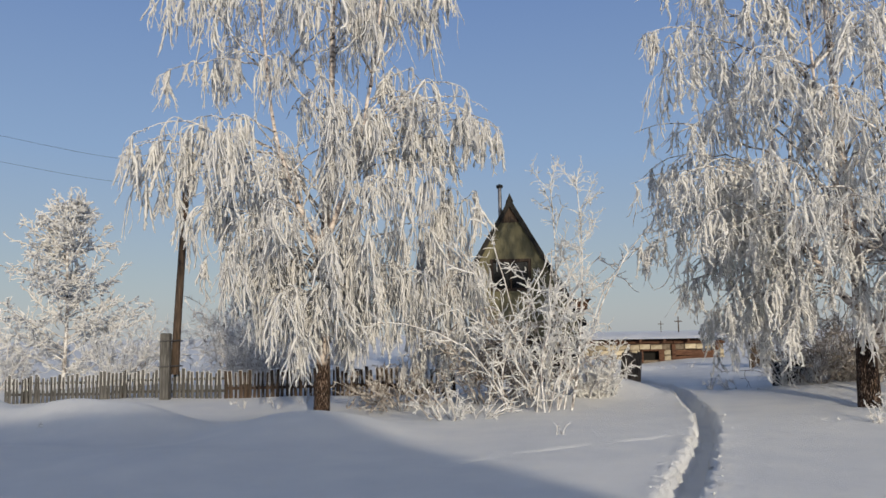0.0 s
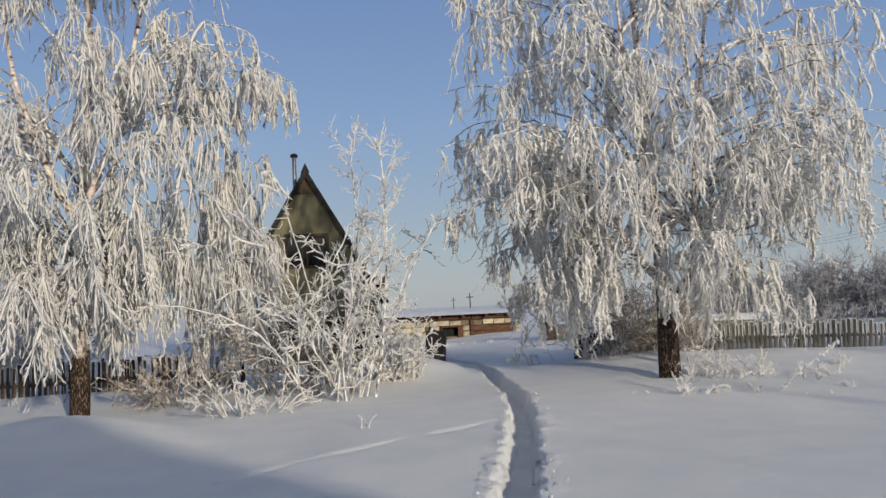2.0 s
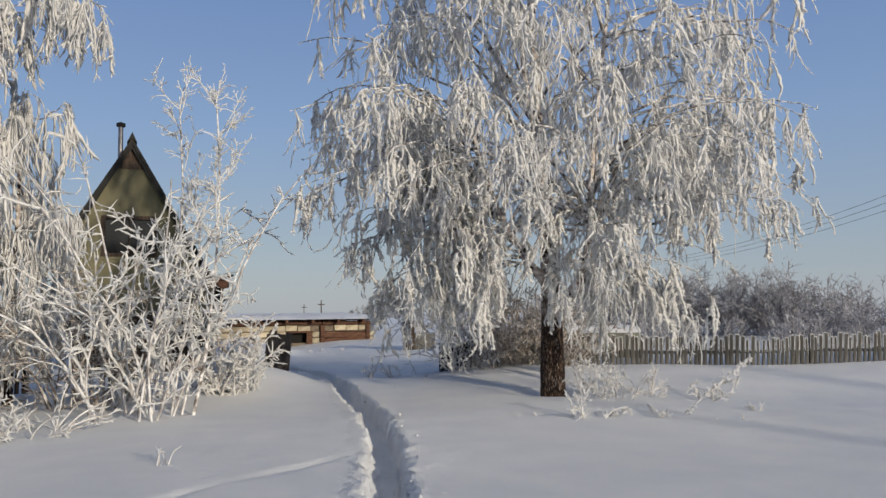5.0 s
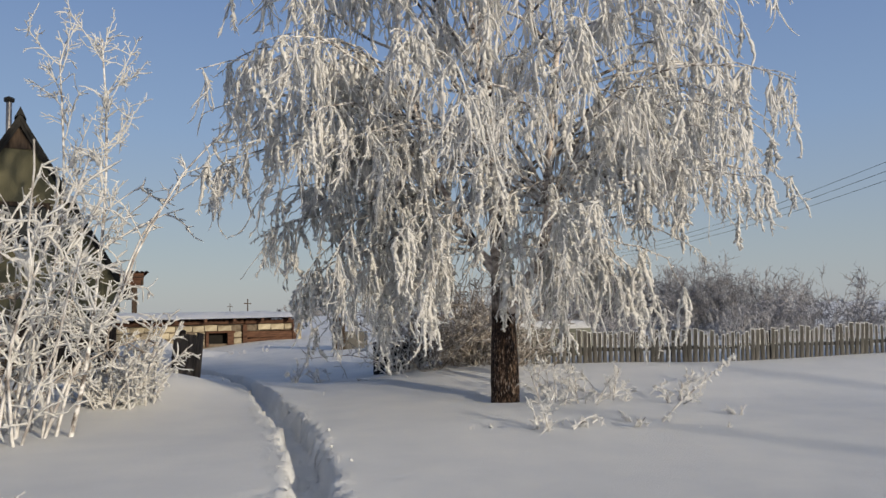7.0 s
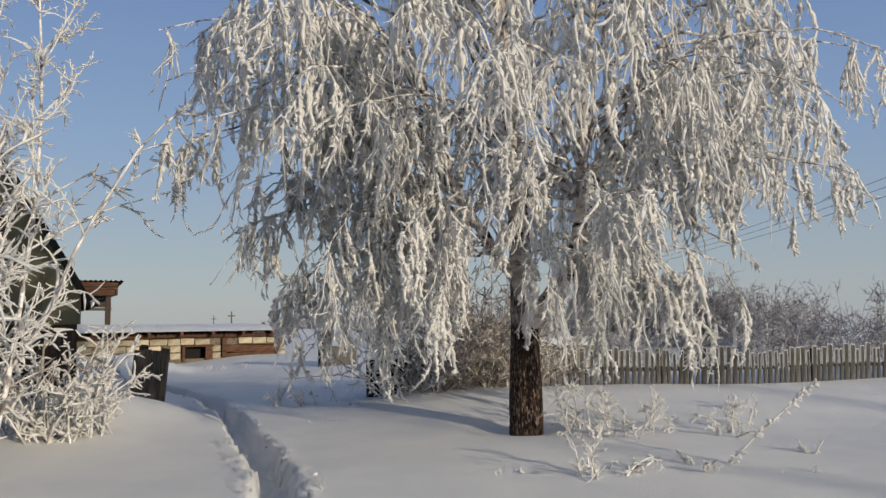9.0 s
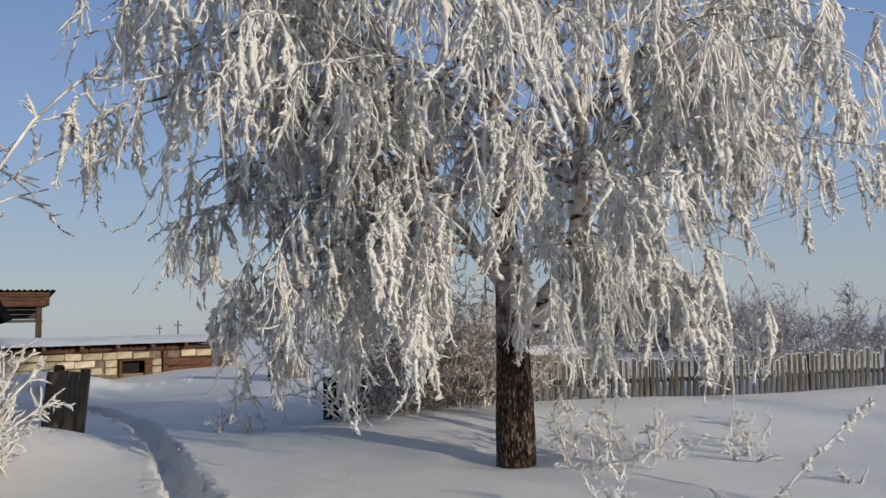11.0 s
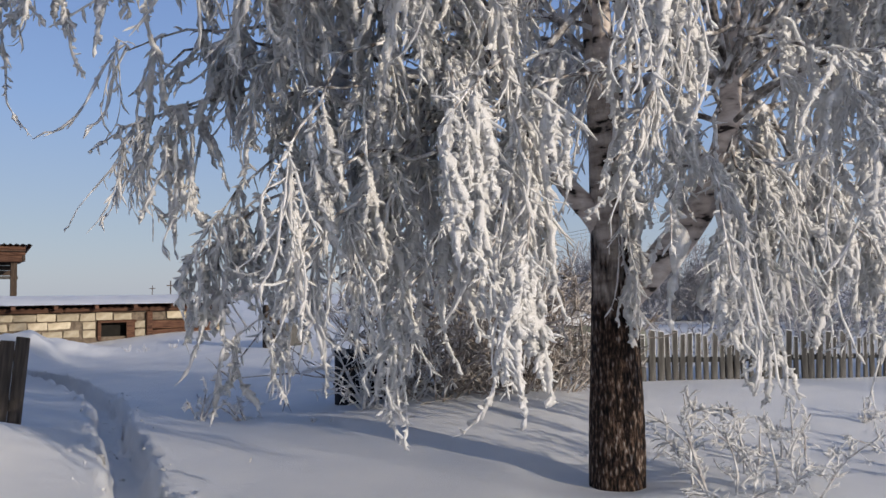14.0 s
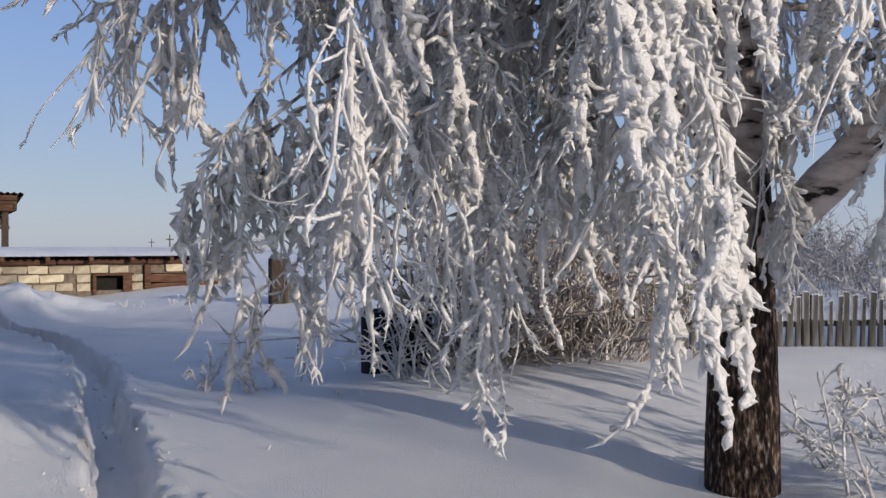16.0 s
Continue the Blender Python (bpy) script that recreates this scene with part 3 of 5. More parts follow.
def profile(table):
    """Reach of a crown by height, from (z, towards -x, towards +x, towards -y) rows."""
    t = np.array(table)

    def r(z, az):
        left, right, front = (np.interp(z, t[:, 0], t[:, i]) for i in (1, 2, 3))
        c, s = math.cos(az), math.sin(az)
        side = right if c > 0 else left
        deep = front if s < 0 else 0.5 * (left + right)
        return 1.0 / math.sqrt((c / side) ** 2 + (s / deep) ** 2)
    return r


RIGHT_BASE = (6.63, 13.6, -0.02)
right_radius = profile([(1.0, 1.9, 2.0, 1.2), (2.0, 2.6, 2.9, 1.8), (3.0, 3.3, 3.6, 2.5), (4.2, 3.7, 4.0, 2.9), (5.0, 3.6, 4.0, 2.9), (6.0, 3.1, 4.0, 2.8), (8, 3.7, 3.4, 2.8), (10, 3.0, 3.0, 2.4), (12.6, 0.8, 0.8, 0.8)])


def right_gap(P):
    """Open air on the side of the path, through which the two stems show."""
    hide = np.zeros(len(P), dtype=bool)
    for sx, sy, half, z0, z1, share in ((6.79, 12.88, 0.15, 1.9, 3.0, 0.93), (6.58, 13.55, 0.10, 1.9, 3.2, 0.4), (6.62, 13.55, 0.22, -1.0, 0.75, 0.8), (6.80, 13.25, 0.17, 1.25, 1.75, 0.8)):
        dx, dy = P[:, 0] - sx, P[:, 1] - sy
        along, across = dx * -0.73 + dy * -0.68, dx * 0.68 - dy * 0.73
        level = 1.18 + (P[:, 2] - 1.18) / (1 - np.clip(along, 0, 3.2) / 5.3)      # the gap slopes towards eye height
        hide |= (along > 0.0) & (along < 3.2) & (np.abs(across) < half * (1 - 0.1 * along)) & (level > z0) & (level < z1) & (rng.random(len(P)) < share)
    trail = (P[:, 2] < 2.0) & (P[:, 0] - 3.46 - 0.3 * (P[:, 1] - 11.2) < 0.75) & (P[:, 1] < 12.3)     # nothing hangs over the trail
    return hide | trail


weeping_birch("birch_tree", "large weeping birch, hoarfrosted twigs hanging, dark cracked trunk in snow", RIGHT_BASE,
              [([(6.63, 13.6, -0.25), (6.63, 13.6, 0.6), (6.62, 13.6, 1.4), (6.57, 13.6, 2.4), (6.5, 13.65, 4.0), (6.45, 13.75, 7.0), (6.4, 13.8, 12.4)], 0.162),
               ([(6.63, 13.58, 1.12), (6.78, 13.32, 1.42), (6.85, 13.06, 1.69), (6.78, 12.90, 1.95), (6.80, 12.86, 2.34), (6.78, 12.82, 2.85), (6.80, 12.76, 3.4), (7.2, 12.8, 6.0), (7.6, 12.8, 10.0)], 0.118),
               ([(6.62, 13.62, 1.5), (6.35, 13.75, 1.95), (5.95, 13.9, 2.7), (5.6, 14.1, 4.2), (5.2, 14.2, 7.5)], 0.085),
               ([(6.57, 13.6, 2.5), (6.25, 13.25, 3.3), (5.95, 13.0, 4.6), (5.7, 12.8, 7.5)], 0.06)],
              right_radius, lambda r, a: 0.38 + 1.5 * soft((r - 2.5) / 0.9) + 0.18 * np.sin(5 * a + 1) + 0.12 * np.sin(11 * a),
              [(4.3, 13.25, 1.65), (4.45, 13.2, 1.6), (4.4, 13.3, 2.1), (4.35, 13.05, 2.0), (4.3, 14.3, 1.5), (4.3, 14.25, 1.3), (4.3, 14.4, 1.7), (4.45, 14.4, 1.2), (4.6, 14.75, 1.1), (3.93, 14.55, 2.2), (3.86, 14.6, 2.1), (4.0, 14.65, 2.4), (4.05, 14.4, 2.6), (4.1, 13.6, 2.7), (4.4, 13.9, 2.6), (4.3, 13.5, 3.1), (4.0, 13.9, 3.0), (5.05, 13.4, 1.4), (4.9, 13.35, 1.3), (4.6, 13.4, 1.35),
               (4.86, 12.65, 2.05), (5.05, 12.55, 1.85), (5.0, 12.5, 1.5), (4.85, 12.55, 1.3), (5.5, 12.5, 1.95), (5.3, 12.1, 2.6), (5.8, 12.35, 1.6), (5.8, 12.1, 1.45), (6.7, 12.55, 1.65), (6.6, 12.9, 1.45), (6.75, 12.8, 1.35), (6.5, 12.75, 1.75), (6.35, 13.1, 1.4), (6.9, 12.65, 1.8), (6.35, 11.5, 2.3), (7.3, 12.5, 1.75), (7.45, 12.5, 1.5), (7.95, 12.6, 1.25), (8.5, 12.6, 1.2), (8.2, 12.25, 1.35),
               (8.2, 11.9, 2.7), (8.6, 11.3, 2.6), (4.65, 12.6, 2.8), (4.2, 12.4, 2.9), (3.8, 11.95, 3.05), (4.75, 11.2, 2.9), (5.4, 11.5, 3.0), (3.2, 13.9, 2.65), (3.2, 13.5, 2.8), (3.6, 12.5, 3.5), (3.4, 14.3, 3.0), (3.4, 13.0, 3.6), (3.3, 13.6, 3.5), (3.7, 12.8, 3.9), (3.5, 12.2, 3.7), (3.2, 13.9, 3.3), (3.9, 13.2, 3.2), (4.0, 12.6, 3.8), (3.7, 13.7, 4.1), (4.4, 11.8, 3.7), (5.0, 11.5, 4.0), (6.1, 11.3, 3.8), (6.9, 11.4, 4.1), (7.5, 11.5, 3.5), (8.1, 11.7, 3.5),
               (9.0, 11.6, 3.0), (9.3, 11.7, 3.4), (8.6, 10.9, 3.6), (7.8, 10.7, 4.3), (8.8, 11.3, 4.7), (9.4, 12.3, 3.6), (10.2, 13.3, 3.8), (9.6, 13.2, 2.9), (9.95, 12.9, 2.7), (9.3, 12.4, 2.5), (10.1, 13.4, 3.0), (10.35, 13.2, 3.4), (9.8, 12.1, 2.8), (9.9, 12.2, 3.4), (9.7, 11.8, 3.9), (10.2, 12.6, 3.0), (9.9, 12.6, 4.0), (10.4, 13.0, 5.2), (10.0, 12.2, 6.0), (9.3, 11.4, 5.4),
               (3.5, 15.0, 3.6), (3.6, 15.7, 4.3), (3.2, 14.4, 3.9), (3.2, 14.1, 4.8), (3.82, 12.9, 5.6), (5.08, 12.0, 5.0), (5.15, 15.9, 6.2), (3.5, 14.0, 6.4), (3.6, 13.2, 7.2), (4.6, 12.0, 6.2), (6.0, 11.4, 5.6), (7.6, 11.2, 6.0)],
              108, 10, 6, 4, 0.0115, (2.2, 11.4), 21, (0.25, 0.72), (0.3, 0.8), 0.75, 0.15, 0.46, 3.3, right_gap, 1.35)

LEFT_BASE = (-2.22, 14.35, -0.08)
left_radius = profile([(0.8, 1.2, 1.2, 1.2), (1.5, 1.6, 1.5, 1.4), (3.0, 2.2, 2.3, 2.0), (3.6, 2.9, 2.7, 2.3), (4.6, 3.4, 3.0, 2.5), (5.3, 3.3, 3.0, 2.5), (6.2, 2.7, 2.3, 2.2), (8, 3.0, 2.4, 2.4), (10, 2.5, 2.0, 2.0), (12.6, 0.7, 0.7, 0.7)])
weeping_birch("birch_tree", "tall weeping birch, thick white hoarfrost, bare trunk foot in snow", LEFT_BASE,
              [([(-2.22, 14.35, -0.2), (-2.2, 14.35, 0.5), (-2.17, 14.35, 1.5), (-2.15, 14.35, 3.0), (-2.05, 14.4, 5.0), (-2.0, 14.4, 8.0), (-1.95, 14.4, 12.4)], 0.135),
               ([(-2.15, 14.35, 2.6), (-2.7, 14.2, 3.8), (-3.1, 14.1, 5.4), (-3.4, 14.1, 9.5)], 0.07),
               ([(-2.12, 14.35, 3.0), (-1.6, 14.3, 4.2), (-1.2, 14.3, 6.0), (-0.9, 14.3, 9.5)], 0.07)],
              left_radius, lambda r, a: 0.7 + 2.2 * soft((r - 1.5) / 1.5) + 0.25 * np.sin(5 * a) + 0.15 * np.sin(11 * a),
              [(-5.7, 14.2, 5.0), (-5.4, 13.9, 4.4), (0.8, 14.4, 5.4), (0.7, 14.2, 4.8), (-4.8, 13.6, 6.1), (-0.2, 13.4, 4.2), (-5.0, 14.3, 7.6), (0.2, 14.3, 7.6), (-4.8, 13.8, 8.6), (-2.6, 12.4, 3.2), (-1.6, 12.6, 2.8), (-3.2, 13.0, 2.6), (-1.0, 13.4, 2.4), (-2.9, 13.4, 1.8), (-1.5, 13.4, 1.8), (-2.2, 13.2, 2.0), (-3.4, 14.0, 1.8), (-1.0, 14.2, 1.7), (-2.7, 15.2, 2.0), (-1.6, 15.2, 2.0), (-3.6, 14.4, 2.6), (-0.7, 14.6, 2.5), (-5.2, 14.4, 4.3), (-5.6, 13.8, 4.6), (-4.9, 13.7, 4.0), (-5.0, 14.6, 4.9), (0.6, 14.0, 5.1), (0.4, 14.6, 4.7), (0.9, 14.1, 5.0), (0.95, 15.0, 5.1), (0.5, 15.7, 5.6), (-0.2, 15.7, 5.8), (0.3, 15.0, 5.0), (-4.4, 13.9, 3.4), (-4.7, 13.9, 3.7), (-4.6, 14.1, 4.4), (-4.2, 14.0, 2.9), (-4.6, 13.9, 5.2), (-3.9, 14.0, 2.3)],
              112, 10, 5, 6, 0.0122, (1.6, 11.4), 33, (0.28, 0.8), (0.38, 1.0), 0.0, 0.5, 0.52, -1.0, None, 0.85)

young_radius = profile([(0.5, 0.8, 0.8, 0.8), (1.5, 1.1, 1.1, 1.1), (2.6, 1.15, 1.15, 1.1), (3.3, 0.9, 0.8, 0.8), (4.1, 0.3, 0.3, 0.3)])
weeping_birch("young_birch_tree", "small weeping birch veiled in grey-white hoarfrost beside the house", (-0.12, 15.7, 0.0),
              [([(-0.12, 15.7, -0.1), (-0.1, 15.7, 1.0), (-0.06, 15.65, 2.2), (-0.05, 15.6, 4.0)], 0.06)],
              young_radius, lambda r, a: 0.25 + 0.1 * np.sin(5 * a), [], 40, 8, 5, 3, 0.0125, (0.9, 3.9), 45, (0.35, 0.9), (0.35, 1.0), 0.0, 0.8, 0.4, -1.0, None, 0.4)


def shrub(name, label, base, spread, height, n_stems, n2, n3, r0, seed, material=M_FROST_THIN, category="shrub", up=0.9, arch=0.06, twig=(0.12, 0.34), reach_x=9.0, nubs=0, coarse=False):
    """Upright many-stemmed shrub with rime on every twig."""
    global rng
    rng = np.random.default_rng(seed)
    ob = thing(name, label, category, base)
    az = rng.uniform(0, 6.283, n_stems)
    rr = np.sqrt(rng.uniform(0, 1, n_stems)) * spread * 0.45
    S = np.stack([np.cos(az) * rr, np.sin(az) * rr, np.full(n_stems, -0.08)], -1)
    lean = rng.uniform(0.05, 0.75, n_stems) * spread / height
    D = unit(np.stack([np.cos(az) * lean, np.sin(az) * lean, np.full(n_stems, up)], -1) + rng.normal(size=(n_stems, 3)) * 0.12)
    D[:, 0] = np.minimum(D[:, 0], reach_x)
    L = height * rng.uniform(0.55, 1.08, n_stems)
    k1, k2, k3, sides = (6, 3, 2, 3) if coarse else (12, 6, 3, 5)
    G1 = grow(S, D, L, k1, arch, 0.12 if height > 1.2 else 0.07)
    R1 = taper(n_stems, k1, r0 * rng.uniform(0.8, 1.3, n_stems), r0 * 0.5)
    P, T, par = sprout(G1, n2, 0.15, 1.0)
    L2 = height * rng.uniform(*twig, len(P))
    G2 = droop(P, unit(T * 0.75 + rng.normal(size=P.shape) * 0.6), L2, k2, (0.02, 0.03, -0.02), 0.2 if height > 1.2 else 0.13)
    W2 = r0 * 0.72 * np.exp(0.2 * rng.normal(size=len(P)))
    R2 = crusted(W2, k2, (1.0, 0.9, 0.75), 0.22)
    P, T, par = sprout(G2, n3, 0.1, 1.0)
    L3 = height * rng.uniform(twig[0] * 0.25, twig[1] * 0.36, len(P))
    G3 = droop(P, unit(T * 0.75 + rng.normal(size=P.shape) * 0.7), L3, k3, (0.02, 0.02), 0.18)
    R3 = crusted(W2[par] * 0.95, k3, (0.9, 1.0, 1.0), 0.2)
    lim = lambda G: np.stack([G[..., 0], G[..., 1], np.maximum(G[..., 2], -0.05)], -1)
    for k in range(n_stems):
        tube_mesh("stem", [(G1[k:k + 1], R1[k:k + 1])], M_FROST_THIN if material is M_FROST else material, ob, "", sides, "", 0.12)
    sets = [(lim(G2), R2), (lim(G3), R3)]
    if nubs:
        for G, w in ((G1, np.full(n_stems, r0 * 0.7)), (G2, W2)):
            Q, R, _ = side_shoots(G, w, nubs, (0.02, 0.06), 3, 0.85, 1.2, (0.0, 0.0))
            sets.append((lim(Q), R))
    tube_mesh("crown", sets, material, ob, "fine twigs furred with rime", 3, "stuff", 0.2)
    return ob


# shrubs in front of the house
shrub("shrub", "wide bare shrub, branches thick with white rime, rooted in snow", (1.4, 13.5, 0.0), 1.2, 3.6, 25, 11, 4, 0.0150, 51, M_FROST, twig=(0.05, 0.17), up=1.05, reach_x=0.1, nubs=3)
shrub("shrub", "dense bare shrub covered in white rime before the house", (0.9, 14.6, 0.0), 1.2, 2.0, 32, 10, 4, 0.0115, 52, M_CANE, twig=(0.08, 0.22), nubs=1)
shrub("shrub", "low tangled bare shrub with white rime at the house", (2.5, 15.1, 0.05), 0.7, 1.15, 48, 9, 5, 0.013, 53, M_FROST, twig=(0.08, 0.2), reach_x=0.35)

def sapling(label, line, r, n_side, n_twig, seed):
    """A leaning young trunk with rimed side shoots that point up."""
    global rng
    rng = np.random.default_rng(seed)
    ob = thing("poplar_sapling", label, "sapling", line[0])
    p = (smooth_line(line, 20) - np.array(line[0]))[None]
    tube_mesh("trunk", [(p, taper(1, 20, r, 0.008))], M_TWIG, ob, "grey bark patched with rime", 7)
    P, T, k = sprout(p, n_side, 0.22, 1.0)
    out = unit(rng.normal(size=P.shape) * np.array([1, 1, 0.2]))
    G = grow(P, unit(T * 0.8 + out * 0.6), rng.uniform(0.3, 0.7, len(P)), 8, -0.03, 0.12)
    P, T, k = sprout(G, n_twig, 0.1, 1.0)
    G2 = grow(P, unit(T * 0.8 + rng.normal(size=P.shape) * 0.5), rng.uniform(0.08, 0.26, len(P)), 5, 0.0, 0.22)
    P, T, k = sprout(G2, 3, 0.1, 1.0)
    G3 = grow(P, unit(T * 0.8 + rng.normal(size=P.shape) * 0.6), rng.uniform(0.03, 0.09, len(P)), 3, 0.0, 0.2)
    tube_mesh("crown", [(G, taper(len(G), 8, 0.009, 0.006)), (G2, taper(len(G2), 5, 0.007, 0.005)), (G3, taper(len(G3), 3, 0.006, 0.004))], M_FROST, ob, "upright shoots furred with rime", 3, "stuff")
    return ob


sapling("slender leaning sapling with rime along every shoot", [(1.91, 13.4, -0.1), (2.05, 13.45, 0.6), (2.13, 13.55, 1.2), (2.22, 13.7, 2.1), (2.24, 13.8, 3.0), (2.2, 13.9, 3.9)], 0.024, 26, 9, 54)
sapling("slim upright sapling with rime on its shoots", [(1.75, 14.7, -0.1), (1.8, 14.7, 1.2), (1.9, 14.75, 2.6), (1.85, 14.8, 3.9)], 0.022, 22, 9, 55)
shrub("shrub", "low sprawling frosted canes at the snow's edge", (0.2, 12.7, 0.0), 0.9, 0.75, 26, 4, 3, 0.012, 56, M_FROST)
shrub("shrub", "bare tangled frosted shrub below the young birch", (-0.9, 15.2, 0.0), 1.3, 1.0, 34, 7, 4, 0.010, 57, M_CANE)
# thicket behind the large birch
shrub("shrub", "grey-brown thicket of upright canes lightly frosted", (7.15, 16.35, 0.1), 1.0, 1.9, 64, 6, 4, 0.0095, 61, M_CANE, twig=(0.1, 0.26))
shrub("shrub", "grey-brown thicket of upright canes lightly frosted", (7.75, 16.0, 0.1), 1.0, 1.7, 52, 6, 4, 0.0095, 62, M_CANE, twig=(0.1, 0.26))
shrub("shrub", "short frosted canes crowding the barrel", (6.5, 16.35, 0.1), 0.5, 0.95, 26, 6, 4, 0.010, 64, M_FROST_FINE)
shrub("shrub", "grey-brown thicket of upright canes lightly frosted", (8.3, 16.6, 0.1), 0.9, 1.5, 40, 6, 4, 0.0095, 63, M_CANE)


# ---- the house with the steep gable ----
def prism(bm, pts, y0, y1):
    """An upright slab with outline pts (x, z) from y0 to y1."""
    a = [bm.verts.new((x, y0, z)) for x, z in pts]
    b = [bm.verts.new((x, y1, z)) for x, z in pts]
    bm.faces.new(a)
    bm.faces.new(b[::-1])
    for i in range(len(pts)):
        j = (i + 1) % len(pts)
        bm.faces.new((a[j], a[i], b[i], b[j]))
    bmesh.ops.recalc_face_normals(bm, faces=bm.faces)
    return bm


house = thing("house", "small steep-gabled house, olive painted boards, dark roof, stovepipe", "house", (1.42, 22.2, 0))
bm = bmesh.new()
# gable wall around the window opening
prism(bm, [(-1.15, 1.2), (-0.55, 1.2), (-0.55, 3.3), (-0.55, 3.81), (-1.15, 2.75)], 0, 0.12)
prism(bm, [(0.52, 1.2), (1.75, 1.2), (1.75, 1.75), (0.52, 3.88)], 0, 0.12)
prism(bm, [(-0.55, 1.2), (0.52, 1.2), (0.52, 2.44), (-0.55, 2.44)], 0, 0.12)
prism(bm, [(-0.55, 3.28), (0.52, 3.28), (0.52, 3.88), (0.0, 4.78), (-0.55, 3.81)], 0, 0.12)
part("gable_wall", bm, M_OLIVE, house, "faded olive painted gable boards")
for k in range(11):
    x = -1.15 + k * 0.29
    top = 4.78 - abs(x) * (1.73 if x > 0 else 1.76) - 0.05
    if not -0.6 < x < 0.56:
        bm = bmesh.new()
        box(bm, (x - 0.02, -0.012, 1.2), (x + 0.02, 0.0, max(top, 1.5)), 0.004)
        part("cover_strip", bm, M_OLIVE, house)
bm = bmesh.new()
box(bm, (-1.15, -0.018, 2.36), (1.38, 0.0, 2.42), 0.005)
part("sill_strip", bm, M_OLIVE, house)
bm = bmesh.new()
prism(bm, [(-0.27, 4.30), (0.27, 4.30), (0.0, 4.78)], -0.02, 0.0)
part("apex_board", bm, M_DARKWOOD, house, "dark weathered apex boards")
bm = bmesh.new()
prism(bm, [(-1.12, -0.3), (1.72, -0.3), (1.72, 1.2), (-1.12, 1.2)], 0.02, 0.14)
part("lower_wall", bm, M_DARKWOOD, house, "dark weathered lower boards")
bm = bmesh.new()
prism(bm, [(-1.12, -0.3), (-1.0, -0.3), (-1.0, 2.7), (-1.12, 2.6)], 0.14, 4.6)
prism(bm, [(1.6, -0.3), (1.72, -0.3), (1.72, 1.7), (1.6, 1.9)], 0.14, 4.6)
prism(bm, [(-1.1, -0.3), (1.7, -0.3), (1.7, 1.75), (0.0, 4.7), (-1.1, 2.75)], 4.6, 4.72)
part("side_wall", bm, M_DARKWOOD, house)
bm = bmesh.new()
prism(bm, [(0.0, 4.96), (0.0, 4.84), (-1.44, 2.37), (-1.52, 2.42)], -0.12, 4.9)
part("roof", bm, M_ROOF, house, "dark sheet roof slope")
bm = bmesh.new()
prism(bm, [(0.0, 4.96), (0.0, 4.84), (1.92, 1.46), (2.0, 1.50)], -0.12, 4.9)
part("roof", bm, M_ROOF, house, "dark sheet roof slope")
bm = bmesh.new()
prism(bm, [(-0.10, 4.86), (0.0, 5.08), (0.10, 4.86), (0.0, 4.94)], -0.15, 4.95)
part("ridge_cap", bm, M_ROOF, house)
for ex, ez in ((-1.45, 2.38), (1.93, 1.47)):
    bm = bmesh.new()
    prism(bm, [(0.0, 4.84), (0.0, 4.72), (ex * 0.985, ez - 0.02), (ex, ez + 0.03)], -0.10, -0.07)
    part("barge_board", bm, M_ROOF, house)
window = new("window")
window.parent = house
bm = bmesh.new()
for lo, hi in (((-0.57, -0.02, 2.42), (-0.49, 0.10, 3.30)), ((0.46, -0.02, 2.42), (0.54, 0.10, 3.30)), ((-0.49, -0.02, 3.22), (0.46, 0.10, 3.30)), ((-0.49, -0.02, 2.42), (0.46, 0.10, 2.50)), ((-0.03, 0.0, 2.50), (0.01, 0.06, 3.22))):
    box(bm, lo, hi, 0.006)
part("window_frame", bm, M_DARKWOOD, window)
bm = bmesh.new()
box(bm, (-0.5, 0.07, 2.48), (0.47, 0.10, 3.24))
part("pane", bm, M_PANE, window, "dark reflecting glass")
pipe = thing("stovepipe", "thin metal stovepipe with a small cap on the roof", "chimney", (1.2, 23.6, 4.3))
tube_mesh("pipe", [(np.array([[[0, 0, 0], [0, 0, 0.5], [0, 0, 1.0], [0, 0, 1.24]]]), np.full((1, 4), 0.055))], M_METAL, pipe, "", 12)
tube_mesh("cap", [(np.array([[[0, 0, 1.20], [0, 0, 1.22], [0, 0, 1.29], [0, 0, 1.33]]]), np.array([[0.05, 0.10, 0.10, 0.01]]))], M_ROOF, pipe, "", 12)


# ---- the barn ----
barn = thing("barn", "low block-walled barn with snow-covered corrugated roof and plank door", "barn", (0, 0, 0))
Y0 = 30.95
bm = bmesh.new()
box(bm, (0.0, Y0 + 0.03, -0.3), (6.52, Y0 + 0.3, 0.80))
box(bm, (7.45, Y0 + 0.03, -0.3), (7.62, Y0 + 0.3, 0.80))
box(bm, (6.52, Y0 + 0.03, -0.3), (7.45, Y0 + 0.3, 0.2))
box(bm, (6.52, Y0 + 0.03, 0.55), (7.45, Y0 + 0.3, 0.80))
box(bm, (7.62, Y0 + 0.03, 0.58), (9.6, Y0 + 0.3, 0.80))
box(bm, (9.4, Y0 + 0.03, -0.3), (9.6, Y0 + 0.3, 0.58))
box(bm, (0.0, Y0 + 0.3, -0.3), (0.25, Y0 + 3.8, 0.9))
box(bm, (9.35, Y0 + 0.3, -0.3), (9.6, Y0 + 3.8, 0.9))
box(bm, (0.0, Y0 + 3.55, -0.3), (9.6, Y0 + 3.8, 1.0))
wall = part("wall", bm, M_MORTAR, barn, "rough grey mortar")
# black slab in place of the unlit inside, behind window and planks
bm = bmesh.new()
box(bm, (6.5, Y0 + 0.25, 0.1), (9.0, Y0 + 0.32, 0.62))
